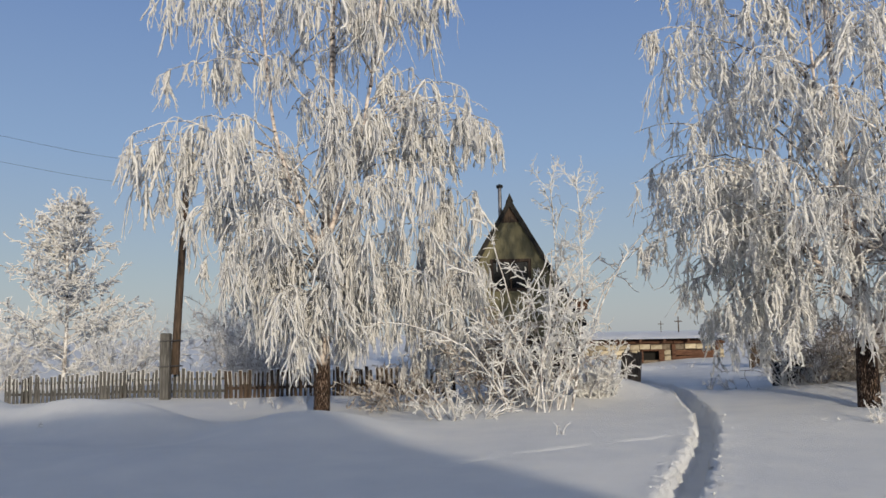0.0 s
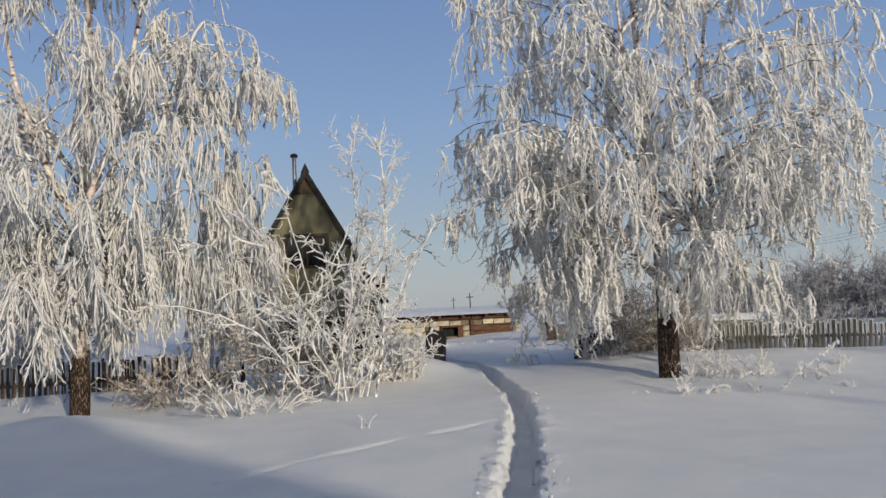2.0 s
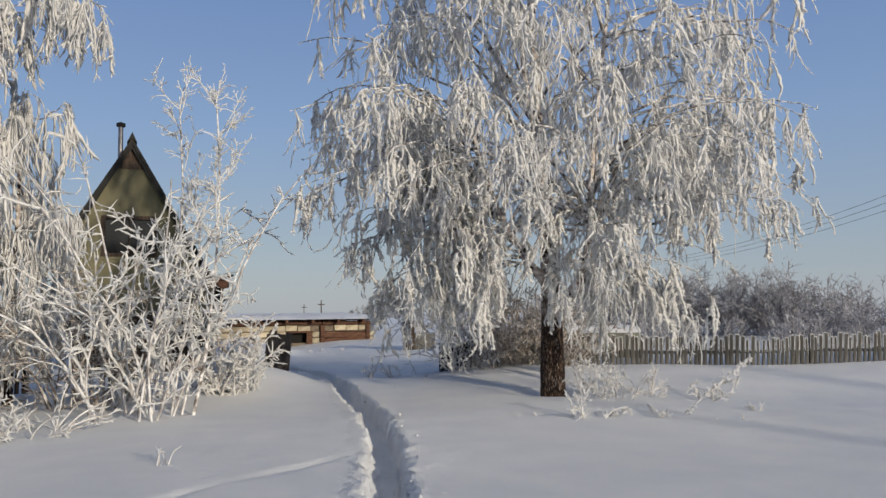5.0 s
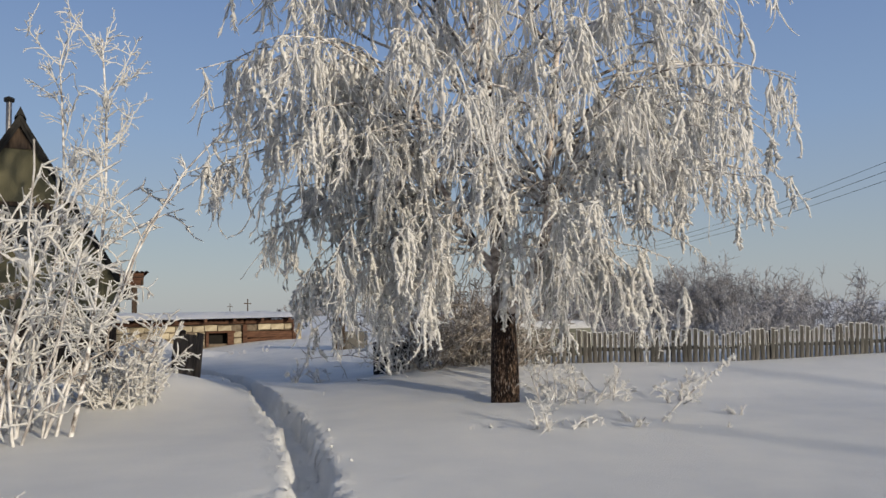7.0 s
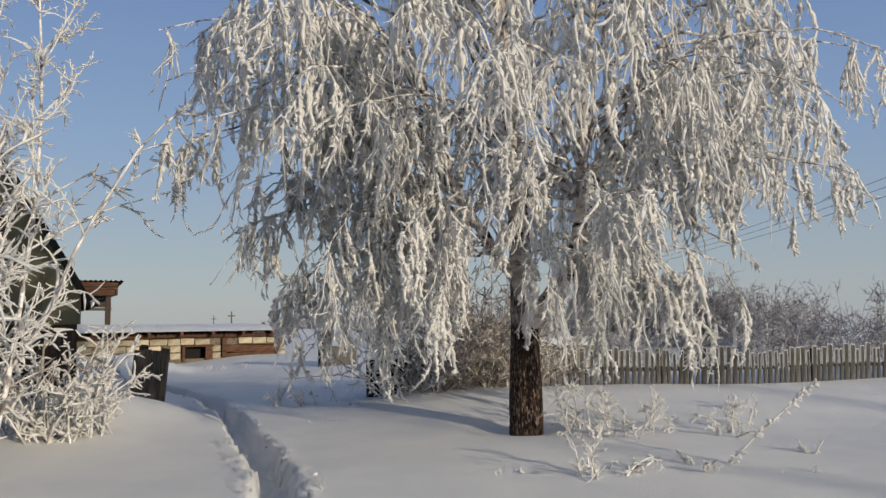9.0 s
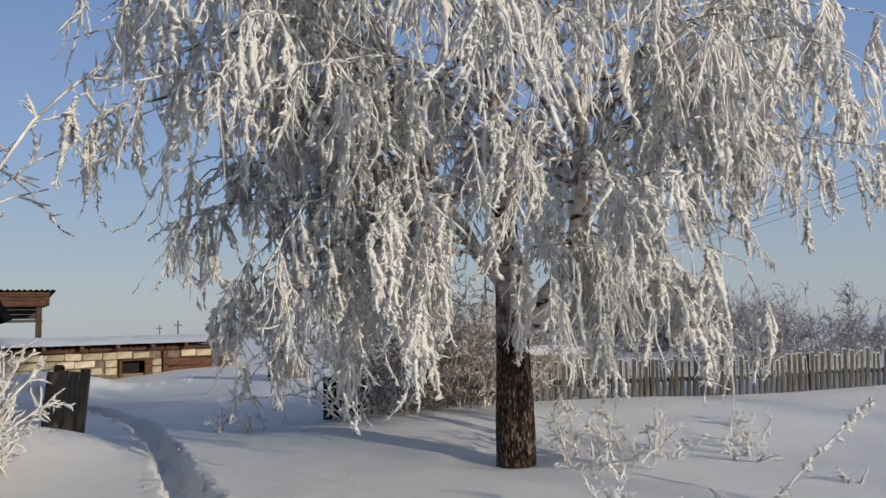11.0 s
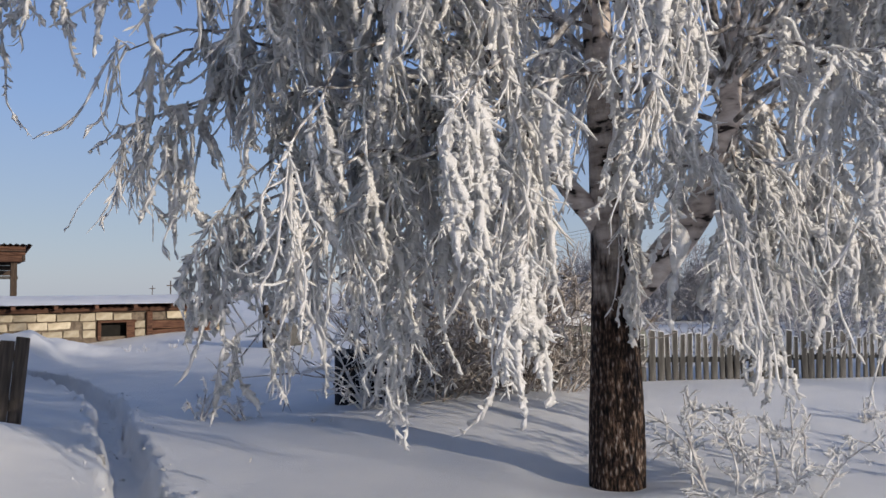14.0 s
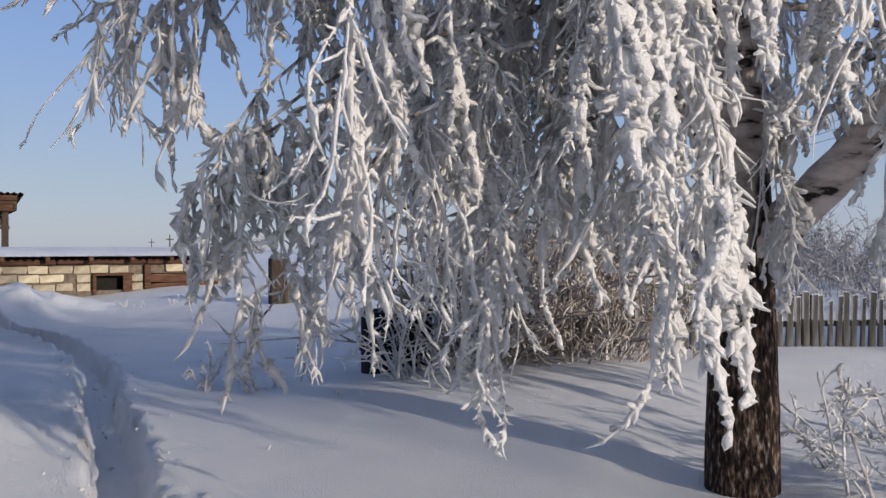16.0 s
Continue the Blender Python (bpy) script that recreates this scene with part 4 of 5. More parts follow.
part("interior_shade", bm, M_BLACK, barn)
brng = np.random.default_rng(5)
block_meshes = []
for k in range(4):
    bm = bmesh.new()
    box(bm, (-0.185, -0.035, -0.086), (0.185, 0.06, 0.086), 0.012)
    for v in bm.verts:
        v.co += Vector(brng.normal(size=3) * 0.010)
    me = bpy.data.meshes.new("block")
    bm.to_mesh(me)
    bm.free()
    me.materials.append(M_BLOCK)
    block_meshes.append(me)
for row, z in enumerate((0.69, 0.485, 0.28, 0.075)):
    x = 0.02 + (0.2 if row % 2 else 0.0)
    while x < 9.3:
        w = brng.uniform(0.37, 0.50)
        c = x + w / 2
        ok = (row == 0 and not 7.5 < c < 8.0) or (row and c + w / 2 < 6.32)
        if ok:
            o = new("block", block_meshes[brng.integers(4)])
            o.location, o.parent = (c, Y0 + brng.normal() * 0.008, z + brng.normal() * 0.009), wall
            o.scale = ((w - 0.025) / 0.37, 1, brng.uniform(0.93, 1.06))
            o.rotation_euler = (0, brng.normal() * 0.02, brng.normal() * 0.01)
        x += w
for z in (0.485, 0.28):
    o = new("block", block_meshes[1])
    o.location, o.parent, o.scale = (7.50 + 0.02, Y0, z), wall, (0.62, 1, 1)
    o = new("block", block_meshes[2])
    o.location, o.parent, o.scale = (9.5, Y0, z), wall, (0.5, 1, 1)
    o = new("block", block_meshes[0])
    o.location, o.parent, o.scale = (6.36, Y0, z), wall, (0.75, 1, 1)
bm = bmesh.new()
for lo, hi in (((6.54, Y0 - 0.06, 0.12), (6.62, Y0 + 0.1, 0.58)), ((6.54, Y0 - 0.06, 0.54), (7.44, Y0 + 0.1, 0.6)), ((7.2, Y0 - 0.05, 0.12), (7.4, Y0 + 0.0, 0.56))):
    box(bm, lo, hi, 0.01)
part("window_frame", bm, M_BROWNWOOD, barn)
for x in (7.74, 9.35):
    bm = bmesh.new()
    box(bm, (x - 0.07, Y0 - 0.10, -0.2), (x + 0.07, Y0 + 0.05, 0.80), 0.015)
    part("door_post", bm, M_BROWNWOOD, barn)
for k, (z, h, tilt) in enumerate(((0.46, 0.2, 0.4), (0.26, 0.19, -2.0), (0.08, 0.17, 1.0), (-0.1, 0.17, 0))):
    bm = bmesh.new()
    box(bm, (-0.76, -0.02, -h / 2), (0.76, 0.02, h / 2), 0.012)
    o = part("plank", bm, M_BROWNWOOD, barn)
    o.matrix_basis = pose(8.55, Y0 - 0.03 - 0.012 * (k % 2), z, 0, tilt, 0)
bm = bmesh.new()
for k in range(5):
    box(bm, (0.0 + 1.93 * k, Y0 - 0.12, 0.80 + 0.01 * (k % 2)), (1.92 + 1.93 * k, Y0 + 0.06, 0.93), 0.025)
part("wall_plate", bm, M_BROWNWOOD, barn, "red-brown weathered log plate")
for k in range(11):
    bm = bmesh.new()
    box(bm, (-0.045, -0.42, -0.05), (0.045, 0.3, 0.05), 0.01)
    o = part("rafter", bm, M_BROWNWOOD, barn)
    o.matrix_basis = pose(0.3 + 0.88 * k, Y0, 0.95, 3, 0, 0)
# corrugated sheet and the snow on it
xs = np.arange(-0.1, 9.85, 0.02)
ys = np.array([Y0 - 0.40, Y0 + 0.4, Y0 + 2.0, Y0 + 4.0])
bm = bmesh.new()
rows = []
for y in ys:
    rows.append([bm.verts.new((x, y, 0.975 + 0.02 * (y - Y0) + 0.027 * math.sin(x * 2 * math.pi / 0.16))) for x in xs])
for a, b in zip(rows[:-1], rows[1:]):
    for i in range(len(xs) - 1):
        bm.faces.new((a[i], a[i + 1], b[i + 1], b[i]))
bmesh.ops.solidify(bm, geom=bm.faces[:], thickness=0.012)
part("roof", bm, M_SLATE, barn, "rusty corrugated sheet", True)
bm = bmesh.new()
nx, ny = 120, 14
grid = [[None] * ny for _ in range(nx)]
for i in range(nx):
    for j in range(ny):
        x, y = -0.1 + 9.85 * i / (nx - 1), Y0 - 0.36 + 4.4 * (j / (ny - 1)) ** 1.4
        e = min(1.0, (j / 3.0)) * min(1.0, i / 3, (nx - 1 - i) / 3)
        h = (0.075 + 0.03 * noise.noise((x * 0.9, y, 3)) + 0.10 * max(0.0, 1 - (x - 1.5) / 4.0 if x > 1.5 else 1) + 0.06 * min(1, (y - Y0 + 0.4) / 1.5)) * e
        grid[i][j] = bm.verts.new((x, y, 1.0 + 0.02 * (y - Y0) + h))
for i in range(nx - 1):
    for j in range(ny - 1):
        bm.faces.new((grid[i][j], grid[i + 1][j], grid[i + 1][j + 1], grid[i][j + 1]))
part("snow_cap", bm, M_SNOW, barn, "smooth white snow", True)

# open lean-to behind the barn
shed = thing("open_shed", "open wooden shed with corrugated roof and board fascia on posts", "shed", (0, 0, 0))
for x in (5.28, 3.0, 0.8):
    bm = bmesh.new()
    box(bm, (x - 0.09, 38.2, 0), (x + 0.09, 38.38, 2.35), 0.015)
    part("post", bm, M_DARKWOOD, shed)
bm = bmesh.new()
box(bm, (0.2, 38.08, 2.28), (5.5, 38.2, 2.52), 0.02)
part("beam", bm, M_BROWNWOOD, shed)
for k in range(3):
    bm = bmesh.new()
    box(bm, (0.1, 38.02, 2.50 + 0.09 * k), (5.58, 38.06 + 0.02 * k, 2.585 + 0.09 * k), 0.008)
    part("fascia_board", bm, M_BROWNWOOD, shed)
bm = bmesh.new()
box(bm, (5.5, 38.05, 2.3), (5.58, 40.6, 2.75), 0.01)
part("side_board", bm, M_DARKWOOD, shed)
xs = np.arange(0.0, 5.78, 0.03)
bm = bmesh.new()
rows = [[bm.verts.new((x, y, 2.82 - 0.08 * (y - 37.8) + 0.022 * math.sin(x * 2 * math.pi / 0.17))) for x in xs] for y in (37.8, 39.0, 41.0)]
for a, b in zip(rows[:-1], rows[1:]):
    for i in range(len(xs) - 1):
        bm.faces.new((a[i], a[i + 1], b[i + 1], b[i]))
bmesh.ops.solidify(bm, geom=bm.faces[:], thickness=0.014)
part("roof", bm, M_SLATE, shed, "corrugated roofing sheet", True)
bm = bmesh.new()
box(bm, (1.0, 38.26, 1.75), (5.4, 38.34, 1.85), 0.01)
part("rail", bm, M_PICKET, shed)
for k in range(4):
    bm = bmesh.new()
    box(bm, (0.2, 40.5, 1.92 + 0.17 * k), (5.45, 40.54, 2.085 + 0.17 * k), 0.008)
    part("back_board", bm, M_DARKWOOD, shed)
bm = bmesh.new()
box(bm, (0.1, 37.95, 2.60), (5.6, 40.6, 2.63), 0.005, pose(0, 0, 0))
part("ceiling_board", bm, M_DARKWOOD, shed)


# ---- fences ----
def picket_mesh(seed, w, h, material):
    r = random.Random(seed)
    bm = bmesh.new()
    d = 0.011
    a, b = r.uniform(-0.008, 0.008), r.uniform(-0.01, 0.012)
    pts = [(-w / 2, -0.35), (w / 2, -0.35), (w / 2 + a, h * 0.5), (w / 2 + b, h), (-w / 2 + b, h + r.uniform(-0.02, 0.02)), (-w / 2 + a, h * 0.5)]
    prism(bm, pts, -d, d)
    bmesh.ops.bevel(bm, geom=[e for e in bm.edges if abs(e.verts[0].co.y - e.verts[1].co.y) < 1e-5], offset=0.009, segments=1, affect='EDGES')
    for f in bm.faces:
        f.material_index = 1 if abs(f.normal.y) < 0.85 and f.calc_center_median().z > 0.05 else 0
    me = bpy.data.meshes.new("picket")
    bm.to_mesh(me)
    bm.free()
    me.materials.append(material)
    me.materials.append(M_FROST)      # rime on the sawn edges
    return me


def fence(name, label, a, b, height, pitch, seed, material=M_PICKET, width=0.072, lean=0.03, gaps=(), rails=(0.2,), post_every=2.4):
    r = random.Random(seed)
    ob = thing(name, label, "fence")
    a, b = Vector((*a, 0)), Vector((*b, 0))
    d = (b - a).normalized()
    ang = math.degrees(math.atan2(d.y, d.x))
    kinds = [picket_mesh(seed * 10 + k, width * (0.85 + 0.1 * k), height * (0.94 + 0.03 * k), material) for k in range(5)]
    s, length = 0.0, (b - a).length
    while s < length:
        p = a + d * s
        if not any(lo < s < hi for lo, hi in gaps):
            k = r.randrange(5)
            o = new("picket", kinds[k])
            o.parent = ob
            o.matrix_basis = pose(p.x, p.y, gz(p.x, p.y) + r.uniform(-0.02, 0.015), r.uniform(-1.5, 1.5), math.degrees(r.gauss(lean * min(1, s / 6), 0.018)), ang)
        s += pitch * r.uniform(0.86, 1.16)
    for z in rails:
        bm = bmesh.new()
        n = max(2, int(length / 2.0))
        for i in range(n):
            p, q = a + d * (length * i / n), a + d * (length * (i + 1) / n)
            zz = (gz(p.x, p.y) + gz(q.x, q.y)) / 2 + z
            box(bm, (-length / n / 2, 0.014, -0.028), (length / n / 2 - 0.004, 0.055, 0.028), 0.006, pose((p.x + q.x) / 2, (p.y + q.y) / 2, zz, 0, r.uniform(-1, 1), ang))
        part("rail", bm, material, ob)
    s = 0.4
    while s < length:
        p = a + d * s
        bm = bmesh.new()
        box(bm, (-0.05, 0.06, -0.4), (0.05, 0.16, height * 0.97), 0.015)
        o = part("post", bm, M_DARKWOOD, ob)
        o.matrix_basis = pose(p.x, p.y, gz(p.x, p.y), 0, r.uniform(-2, 2), ang)
        s += post_every
    return ob


fence("picket_fence", "low grey weathered picket fence half buried in snow", tuple(FENCE_A), tuple(FENCE_B), 0.50, 0.088, 3, rails=(0.22,), width=0.066)
fence("picket_fence", "low grey weathered picket fence with bowed rail in snow", (-10.0, 18.05), (-4.9, 17.42), 0.58, 0.098, 4, rails=(0.15, 0.4), lean=0.0)
fence("picket_fence", "low dark weathered picket fence behind the birch", (-4.85, 17.40), (0.0, 17.0), 0.56, 0.10, 5, M_DARKWOOD, rails=(0.2,), lean=0.0)
# back fence across the far plot
fence("picket_fence", "dark bluish far fence line in shade", (26.5, 21.2), (35, 17.4), 0.62, 0.2, 6, M_DARKWOOD, width=0.15, rails=(0.3,))


# ---- gate board, poles, barrel, tank ----
gate = thing("gate_post", "wide dark plank gate stub leaning in a snowdrift", "gate post", (3.55, 17.1, 0.2))
gate.rotation_euler = (0, radians(5), 0)
for k, (x, w, h) in enumerate(((-0.148, 0.098, 0.655), (-0.047, 0.100, 0.668), (0.056, 0.102, 0.660), (0.160, 0.100, 0.690))):
    bm = bmesh.new()
    box(bm, (x - w / 2, -0.016 + 0.004 * (k % 2), -0.4), (x + w / 2, 0.016 + 0.004 * (k % 2), h), 0.006)
    for v in bm.verts:
        v.co += Vector((0.004 * noise.noise((v.co.x * 9, k, v.co.z * 5)), 0, 0.012 * noise.noise((v.co.x * 30, k, 2)) if v.co.z > 0.4 else 0))
    part("plank", bm, M_STUB, gate)
bm = bmesh.new()
box(bm, (-0.13, 0.060, -0.3), (-0.03, 0.15, 0.72), 0.018)
part("post", bm, M_DARKWOOD, gate)
for z in (0.12, 0.50):
    bm = bmesh.new()
    box(bm, (-0.19, 0.020, z), (0.20, 0.055, z + 0.09), 0.008)
    part("batten", bm, M_STUB, gate)
tube_mesh("wire_loop", [(smooth_line([(-0.18, -0.03, 0.42), (-0.21, -0.045, 0.34), (-0.18, -0.05, 0.24), (-0.15, -0.045, 0.33), (-0.18, -0.03, 0.42)], 16)[None], np.full((1, 16), 0.006))], M_PICKET, gate, "", 5)

pole = thing("utility_pole", "leaning brown wooden utility pole lashed to a grey stub", "utility pole", (-6.1, 17.25, 0))
bm = bmesh.new()
box(bm, (-0.10, -0.09, -0.3), (0.10, 0.09, 1.42), 0.02)
part("stub", bm, M_PICKET, pole, "grey weathered square stub")
tube_mesh("shaft", [(smooth_line([(0.16, 0.12, 0.55), (0.19, 0.13, 1.6), (0.27, 0.15, 3.4), (0.33, 0.17, 4.9)], 12)[None], np.linspace(0.09, 0.07, 12)[None])], M_DARKWOOD, pole, "", 10)
for z in (0.72, 1.25):
    ring = np.array([(-0.11, -0.10, z), (0.08, -0.11, z + 0.01), (0.29, 0.02, z + 0.02), (0.28, 0.22, z), (0.08, 0.24, z), (-0.11, 0.10, z), (-0.11, -0.10, z)])
    tube_mesh("wire_lashing", [(ring[None], np.full((1, 7), 0.012))], M_CABLE, pole, "", 5)
bm = bmesh.new()
box(bm, (-0.06, -0.06, -0.3), (0.06, 0.06, 1.05), 0.015)
o = part("fence_post", bm, M_DARKWOOD)
o.location = (-6.55, 18.3, 0)
tagged(o, "short dark wooden post behind the picket fence", "post")
for dz in (0.0, 0.5):
    pts = smooth_line([(-5.8, 17.4, 4.78 + dz), (-6.79, 17.0, 4.62 + dz), (-8.47, 15.0, 4.69 + dz), (-14.0, 8.0, 5.3 + dz)], 30)
    o = tube_mesh("power_line", [(pts[None], np.full((1, 30), 0.003))], M_CABLE, None, "", 4)
    tagged(o, "thin dark overhead wire sagging from the pole", "cable", "overhead wires")
for k in range(3):
    pts = smooth_line([(24.5, 17.0, 5.95 - 0.32 * k), (30.3, 31.5, 5.0 - 0.25 * k), (37, 48, 4.85 - 0.2 * k), (46, 70, 5.6 - 0.1 * k)], 40)
    o = tube_mesh("power_line", [(pts[None], np.full((1, 40), 0.008))], M_CABLE, None, "", 4)
    tagged(o, "thin dark overhead wire across the sky", "cable", "overhead wires")


def far_pole(x, y, h, arm):
    ob = thing("utility_pole", "far dark utility pole with a single crossarm", "utility pole", (x, y, 0), "far utility poles")
    tube_mesh("shaft", [(np.array([[[0, 0, 0], [0, 0, h / 2], [0, 0, h]]]), np.array([[0.2, 0.18, 0.15]]))], M_DARKWOOD, ob, "", 6)
    bm = bmesh.new()
    box(bm, (-arm / 2, -0.12, h * 0.72), (arm / 2, 0.12, h * 0.72 + 0.3), 0.02)
    part("crossarm", bm, M_DARKWOOD, ob)


for x, y, top in ((24.5, 17.0, 6.3), (46.0, 70.0, 6.0)):
    ob = thing("utility_pole", "wooden utility pole carrying three thin wires", "utility pole", (x, y, 0), "far utility poles")
    tube_mesh("shaft", [(np.array([[[0.12, 0, -0.3], [0.12, 0, top / 2], [0.12, 0, top]]]), np.array([[0.12, 0.11, 0.09]]))], M_DARKWOOD, ob, "", 8)
    for k in range(3):
        bm = bmesh.new()
        box(bm, (-0.03, -0.03, top - 0.40 - 0.28 * k), (0.14, 0.03, top - 0.33 - 0.28 * k), 0.006)
        part("bracket", bm, M_METAL, ob)
far_pole(60.7, 245.7, 5.4, 2.2)
far_pole(88.0, 391.0, 6.0, 2.6)

drum = thing("barrel", "dark steel barrel half buried among frosted canes", "barrel", (6.58, 16.8, -0.25))
tube_mesh("body", [(np.array([[[0, 0, z] for z in (0, 0.28, 0.30, 0.32, 0.58, 0.60, 0.62, 0.88, 0.90)]]), np.array([[0.285, 0.285, 0.30, 0.285, 0.285, 0.30, 0.285, 0.285, 0.295]]))], M_RUBBER, drum, "", 24)
bm = bmesh.new()
bmesh.ops.create_circle(bm, cap_ends=True, segments=24, radius=0.283, matrix=pose(0, 0, 0.885))
part("lid", bm, M_RUBBER, drum)

tank = thing("storage_tank", "grey-green lying tank under a snow cap behind the fence", "tank", (10.0, 18.0, 0.06))
d = Vector((0.92, -0.39, 0))
ax = np.array([[(d * s).to_tuple() for s in (-1.1, -1.08, -1.0, -0.4, 0.3, 1.0, 1.08, 1.1)]]) + np.array([0, 0, 0.42])
M_TANK = ramp_mat("grey_green_paint", [(0.3, (0.09, 0.095, 0.075)), (0.7, (0.17, 0.18, 0.145))], 4, 6, 0.6, 0.2, 30)
tube_mesh("shell", [(ax, np.array([[0.02, 0.26, 0.36, 0.37, 0.37, 0.36, 0.26, 0.02]]))], M_TANK, tank, "", 20)
bm = bmesh.new()
g = []
for i in range(24):
    s = -1.05 + 2.1 * i / 23
    row = []
    for j in range(9):
        a = -0.8 + 1.6 * j / 8
        rr = 0.375 + 0.03 * (1 - (a / 0.8) ** 2) * min(1, (1.05 - abs(s)) / 0.2) + 0.02 * noise.noise((s * 2, a, 1))
        p = d * s + Vector((0.39, 0.92, 0)) * (math.sin(a) * rr) + Vector((0, 0, 0.42 + math.cos(a) * rr))
        row.append(bm.verts.new(p))
    g.append(row)
for i in range(23):
    for j in range(8):
        bm.faces.new((g[i][j], g[i + 1][j], g[i + 1][j + 1], g[i][j + 1]))
bmesh.ops.recalc_face_normals(bm, faces=bm.faces)
part("snow_cap", bm, M_SNOW, tank, "white snow", True)

# gate panel beyond the yard
panel = thing("wood_panel", "tan board panel beside a dark post in the yard", "panel", (8.9, 25.0, 0))
bm = bmesh.new()
box(bm, (-0.32, -0.05, -0.2), (-0.02, 0.12, 0.98), 0.015)
part("post", bm, M_DARKWOOD, panel)
bm = bmesh.new()
box(bm, (0.0, 0.0, -0.2), (0.62, 0.05, 0.62), 0.01)
part("board", bm, M_PICKET, panel)

# ---- weeds, canes and far growth ----
for i, (x, y, s, h, n) in enumerate(((6.9, 13.0, 0.45, 0.7, 9), (7.3, 12.95, 0.4, 0.65, 8), (7.9, 13.2, 0.35, 0.45, 6), (5.78, 11.44, 0.32, 0.52, 7), (6.2, 11.7, 0.25, 0.3, 6), (6.72, 11.45, 0.22, 0.28, 6), (7.5, 11.1, 0.15, 0.16, 4), (7.15, 11.15, 0.2, 0.14, 5), (5.35, 11.9, 0.15, 0.14, 4), (8.2, 11.7, 0.25, 0.25, 5), (8.6, 12.9, 0.35, 0.45, 7),
                                     (9.3, 13.3, 0.35, 0.5, 7), (8.1, 13.6, 0.4, 0.6, 8), (7.3, 13.3, 0.45, 0.7, 9), (9.9, 14.1, 0.3, 0.4, 6), (5.55, 16.9, 0.2, 0.4, 4), (5.2, 17.2, 0.15, 0.45, 3), (5.9, 16.2, 0.25, 0.15, 5))):
    shrub("weed", "dry weed stalks crusted with white rime in the snow", (x, y, gz(x, y)), s * 1.15, h * 0.85, max(4, n * 3 // 4), 6, 4, 0.0085, 70 + i, M_FROST, "weed", nubs=4)
for i, (x, y, h) in enumerate(((1.45, 10.45, 0.22), (2.0, 11.9, 0.1), (-5.45, 11.3, 0.2), (5.4, 14.6, 0.12), (4.9, 15.3, 0.12), (6.9, 27.5, 0.25), (7.4, 27.2, 0.3), (6.7, 28.0, 0.22), (-4.0, 15.8, 0.25), (-3.7, 16.4, 0.3), (-3.3, 15.6, 0.3), (-2.9, 16.2, 0.35), (-4.4, 16.4, 0.25))):
    shrub("weed", "short frosted stalks poking from the snow", (x, y, gz(x, y)), 0.12, h, 4, 2, 2, 0.008, 100 + i, M_FROST, "weed")
stalk = smooth_line([(7.06, 11.5, -0.05), (7.3, 11.4, 0.2), (7.55, 11.3, 0.41), (7.82, 11.2, 0.63)], 16)
rng = np.random.default_rng(9)
ob = thing("weed_stalk", "single long leaning weed stalk knobbed with rime", "weed", (0, 0, 0))
tube_mesh("stalk", [(stalk[None], np.linspace(0.009, 0.006, 16)[None])], M_FROST_THIN, ob, "", 6)
P, T, _ = sprout(stalk[None], 26, 0.12, 1.0)
tuft = np.repeat(P, 4, axis=0) + rng.normal(size=(len(P) * 4, 3)) * 0.006
G = droop(tuft, unit(rng.normal(size=tuft.shape) + np.array([0.2, 0, -0.2])), rng.uniform(0.02, 0.065, len(tuft)), 4, (0.1, 0.2), 0.25)
tube_mesh("seed_head", [(G, crusted(np.full(len(G), 0.0095), 4, (0.8, 1.1, 0.9), 0.3))], M_FROST, ob, "tufts of white rime", 4, "stuff", 0.2)


def frosted_cone_tree(label, base, height, reach, n_side, seed):
    """An upright tree whose rising side branches shorten towards the top."""
    global rng
    rng = np.random.default_rng(seed)
    ob = thing("frosted_tree", label, "tree", base)
    p = smooth_line([(0, 0, -0.2), (0.05, 0, height * 0.4), (0.0, 0, height * 0.75), (0.08, 0, height)], 24)[None]
    tube_mesh("trunk", [(p, taper(1, 24, 0.06, 0.012))], M_TWIG, ob, "dark trunk", 7)
    P, T, k = sprout(p, n_side, 0.06, 0.97)
    f = P[:, 2] / height
    out = unit(rng.normal(size=P.shape) * np.array([1, 1, 0.0]))
    L = reach * np.interp(f, [0, 0.25, 0.6, 1], [0.9, 1.0, 0.62, 0.18]) * rng.uniform(0.5, 1.15, len(P))
    G = grow(P, unit(T * 0.45 + out), L, 9, -0.03, 0.13)
    for j in range(len(G)):
        tube_mesh("branch", [(G[j:j + 1], taper(1, 9, 0.022, 0.010))], M_FROST_THIN, ob, "", 4)
    P, T, k = (np.concatenate(q) for q in zip(sprout(G, 10, 0.15, 1.0), sprout(G[f < 0.5], 12, 0.1, 1.0)))
    G2 = grow(P, unit(T * 0.7 + rng.normal(size=P.shape) * 0.5), rng.uniform(0.15, 0.42, len(P)), 6, 0.04, 0.22)
    P, T, k = sprout(G2, 4, 0.1, 1.0)
    G3 = grow(P, unit(T * 0.7 + rng.normal(size=P.shape) * 0.6), rng.uniform(0.05, 0.15, len(P)), 2, 0.05, 0.2)
    tube_mesh("crown", [(G2, taper(len(G2), 6, 0.021, 0.016)), (G3, taper(len(G3), 2, 0.019, 0.013))], M_FROST, ob, "twigs white with rime", 3, "stuff")
    return ob


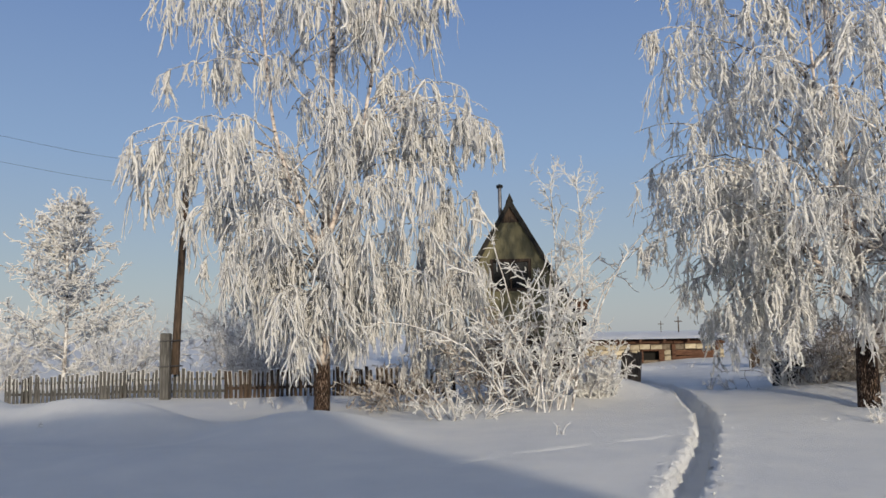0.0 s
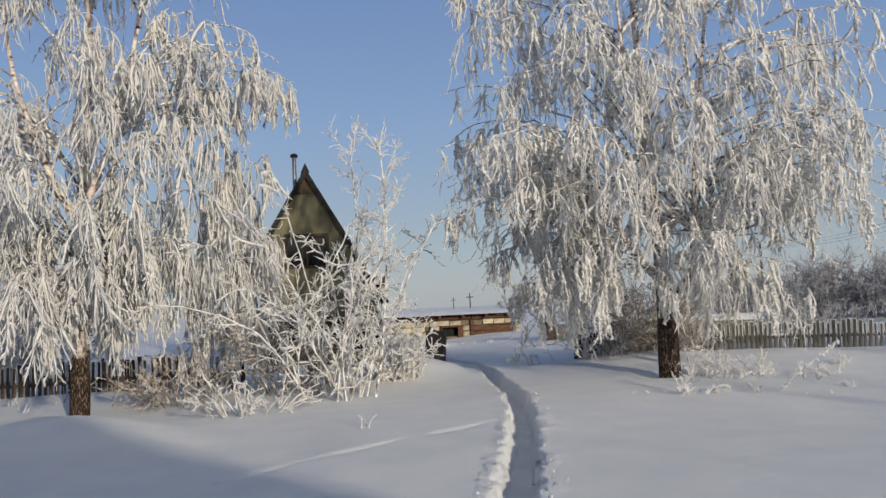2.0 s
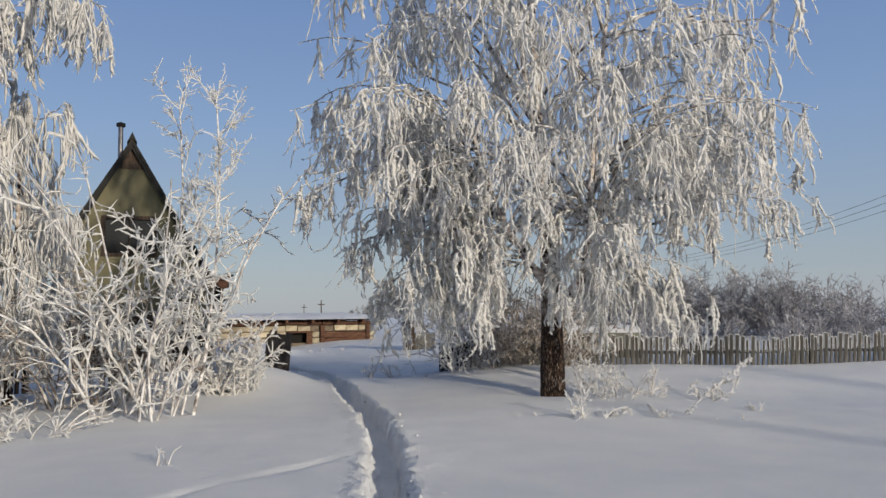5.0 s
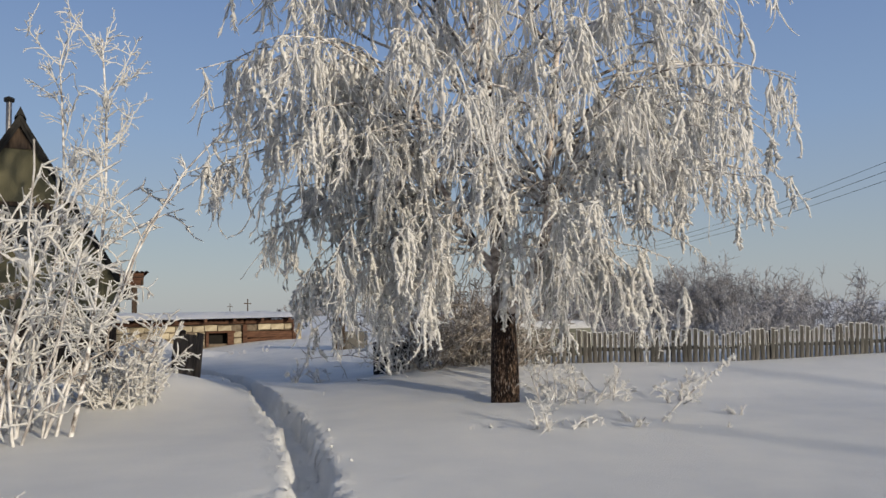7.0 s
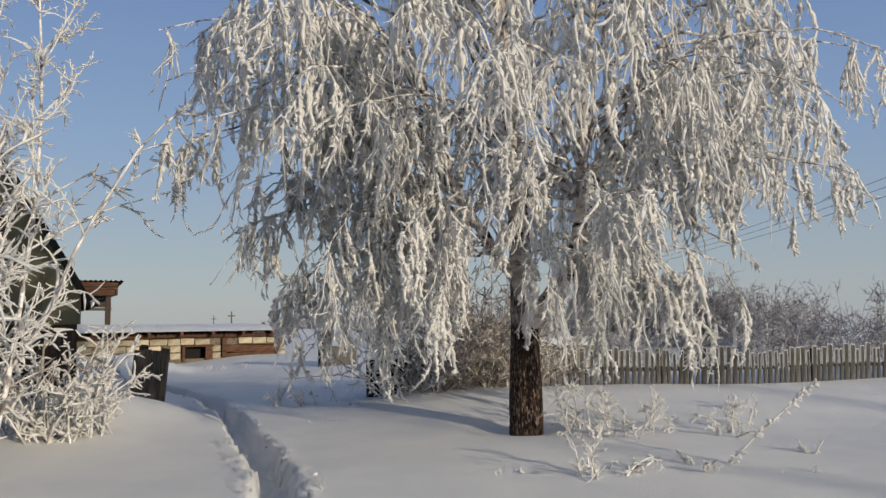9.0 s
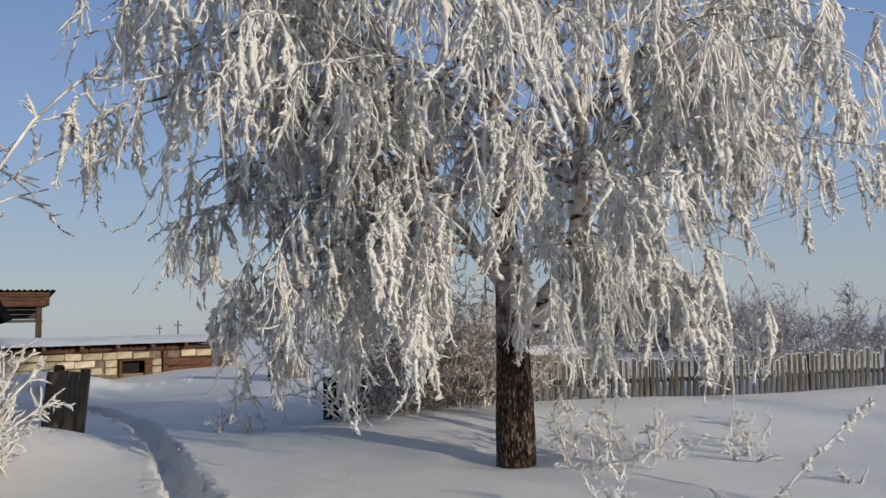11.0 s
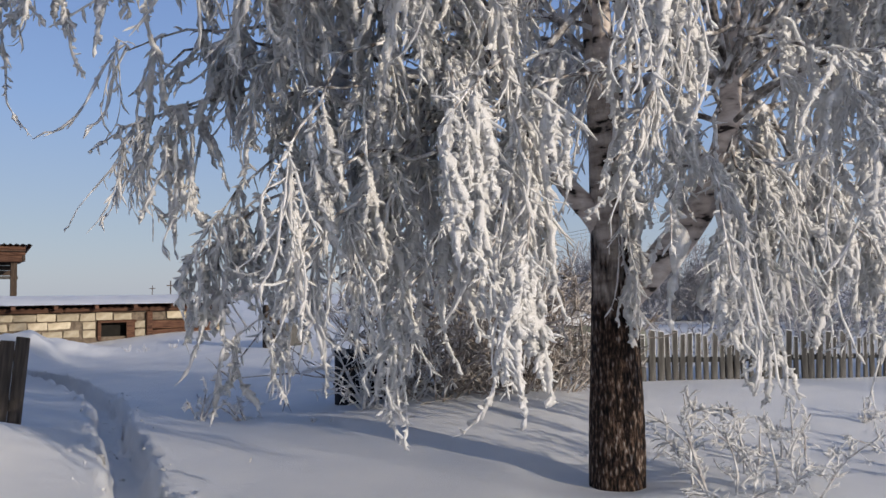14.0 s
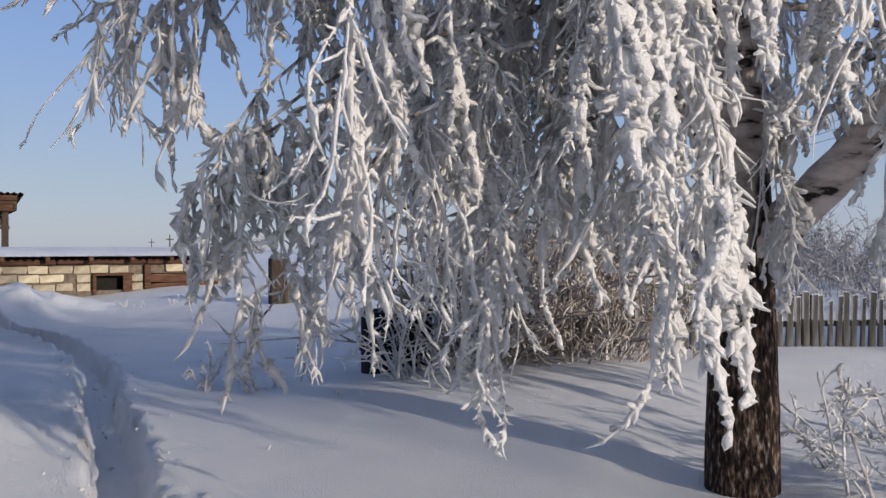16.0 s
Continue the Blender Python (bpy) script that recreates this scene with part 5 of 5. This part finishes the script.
frosted_cone_tree("upright cone-shaped young tree white with rime behind the fence", (-10.8, 22.0, 0), 5.2, 2.5, 105, 131)
shrub("shrub", "rounded frosted shrub behind the picket fence", (-8.9, 21.5, 0), 1.2, 2.2, 30, 8, 7, 0.013, 132, M_FROST)
shrub("shrub", "rounded frosted shrub behind the picket fence", (-12.6, 21.8, 0), 1.4, 2.0, 30, 8, 7, 0.013, 133, M_FROST)
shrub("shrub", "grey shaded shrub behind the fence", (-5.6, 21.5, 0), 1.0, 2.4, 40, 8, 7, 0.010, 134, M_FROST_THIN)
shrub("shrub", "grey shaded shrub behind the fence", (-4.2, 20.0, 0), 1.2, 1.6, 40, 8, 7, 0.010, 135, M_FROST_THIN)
shrub("frosted_tree", "pale distant frosted tree", (-9.8, 34, 0), 0.9, 3.4, 18, 10, 8, 0.02, 136, M_FROST, "tree")
for i, (x, y, s, h) in enumerate(((20.0, 29.5, 1.5, 2.3), (21.3, 28.8, 1.4, 2.5), (22.5, 27.8, 1.4, 2.5), (23.6, 26.8, 1.4, 2.4), (24.6, 25.8, 1.4, 2.2), (25.3, 25.0, 1.2, 1.8), (22.8, 30.2, 1.8, 2.8), (24.6, 28.3, 1.8, 2.7), (18.5, 30.5, 1.5, 2.1), (17.0, 31.5, 1.5, 1.9))):
    shrub("shrub", "dense far shrub with thin rime, haze and shade in its grey", (x, y, 0.15), s, h, 56, 12, 5, 0.0125, 140 + i, M_FROST_FAR, twig=(0.08, 0.24), up=1.15, coarse=True)
shrub("shrub", "rounded many-stemmed far bush dusted with rime", (22.9, 21.4, 0.15), 2.3, 2.1, 50, 12, 6, 0.0125, 155, M_FROST_FAR, twig=(0.1, 0.28), up=0.8, coarse=True)
for i, (x, y, s, h) in enumerate(((15.0, 36, 2.4, 2.4), (26.0, 20.3, 1.4, 1.5), (28.5, 19.0, 1.5, 1.4), (13.2, 18.2, 1.0, 0.95), (15.0, 17.4, 1.0, 1.1), (16.8, 16.9, 1.0, 1.0), (18.6, 16.0, 1.0, 1.15), (20.4, 15.2, 1.0, 1.1), (22.5, 17.5, 1.4, 1.5), (18.0, 20.0, 1.5, 1.4), (14.5, 21.5, 1.4, 1.2), (25, 21.5, 1.6, 1.6), (21.5, 24, 1.6, 1.4), (18.5, 26, 1.6, 1.4))):
    shrub("shrub", "low far shrub with thin rime, haze and shade in its grey", (x, y, 0.15), s, h * 0.86, 30, 7, 5, 0.013, 180 + i, M_FROST_FAR, twig=(0.08, 0.24), up=1.1, coarse=True)
for i, (x, y, h) in enumerate(((51, 170, 3.0), (55, 172, 4.2), (60, 175, 4.6))):
    shrub("shrub", "distant grey bush on the open field", (x, y, 0), 4.0, h, 30, 8, 5, 0.06, 170 + i, M_FROST_FAR, coarse=True)

# house behind the walk, whose roof throws the shade over the near snow
rear = thing("house", "plain dark-roofed house behind the path, casting the shade", "house", (4.6, -9.9, 0))
turn = math.degrees(math.atan2(0.29, 0.957))
rear.rotation_euler = (0, 0, radians(turn))
bm = bmesh.new()
box(bm, (-11.5, -2.4, -0.3), (1.6, 2.4, 3.2))
part("wall", bm, M_BROWNWOOD, rear)
bm = bmesh.new()
v = [bm.verts.new(p) for p in ((-12, -2.8, 3.1), (2.0, -2.8, 3.1), (2.0, 2.8, 3.1), (-12, 2.8, 3.1), (-10.0, 0, 5.5), (0.0, 0, 5.5))]
for f in ((0, 1, 5, 4), (2, 3, 4, 5), (1, 2, 5), (3, 0, 4), (3, 2, 1, 0)):
    bm.faces.new([v[i] for i in f])
part("roof", bm, M_ROOF, rear)


# unseen poles, added behind the walk to draw thin shadows across the snow
for x, y in ((18.0, -25.0), (23.0, -24.0)):
    ob = thing("utility_pole", "unseen bare wooden pole added behind the path for its shadow", "utility pole", (x, y, 0), "rear utility poles")
    tube_mesh("shaft", [(np.array([[[0, 0, -0.3], [0, 0, 5.0], [0, 0, 10.3]]]), np.array([[0.13, 0.12, 0.10]]))], M_BROWNWOOD, ob, "", 10)
    bm = bmesh.new()
    box(bm, (-0.7, -0.05, 9.8), (0.7, 0.05, 9.92), 0.01)
    part("crossarm", bm, M_DARKWOOD, ob)

# crumbled snow along the trodden lane
rng = np.random.default_rng(77)
V, F = [], []
unit_clod = [(1, 0, 0), (-1, 0, 0), (0, 1, 0), (0, -1, 0), (0, 0, 1), (0, 0, -1)]
clod_faces = [(0, 2, 4), (2, 1, 4), (1, 3, 4), (3, 0, 4), (2, 0, 5), (1, 2, 5), (3, 1, 5), (0, 3, 5)]
for k in range(1500):
    i = rng.integers(34, len(TRACK) - 12)
    p, q = TRACK[i], TRACK[i + 1]
    d = (q - p) / np.hypot(*(q - p))
    off = rng.choice([-1, 1]) * abs(rng.normal(0.27, 0.07)) if rng.random() < 0.75 else rng.normal(0, 0.06)
    c = p + (q - p) * rng.random() + np.array([-d[1], d[0]]) * off
    r = rng.uniform(0.006, 0.021) * (0.4 + rng.random() ** 1.5)
    z = gz(c[0], c[1]) - r * 0.45
    o = len(V)
    V += [tuple(np.array([c[0], c[1], z]) + np.array(u) * r * rng.uniform(0.6, 1.3) + rng.normal(size=3) * r * 0.15) for u in unit_clod]
    F += [tuple(o + a for a in f) for f in clod_faces]
me = bpy.data.meshes.new("snow_crumbs")
me.from_pydata(V, [], F)
for p in me.polygons:
    p.use_smooth = True
me.materials.append(M_SNOW)
tagged(new("snow_crumbs", me), "crumbled white snow lumps along the trodden lane", "snow", kind="stuff")
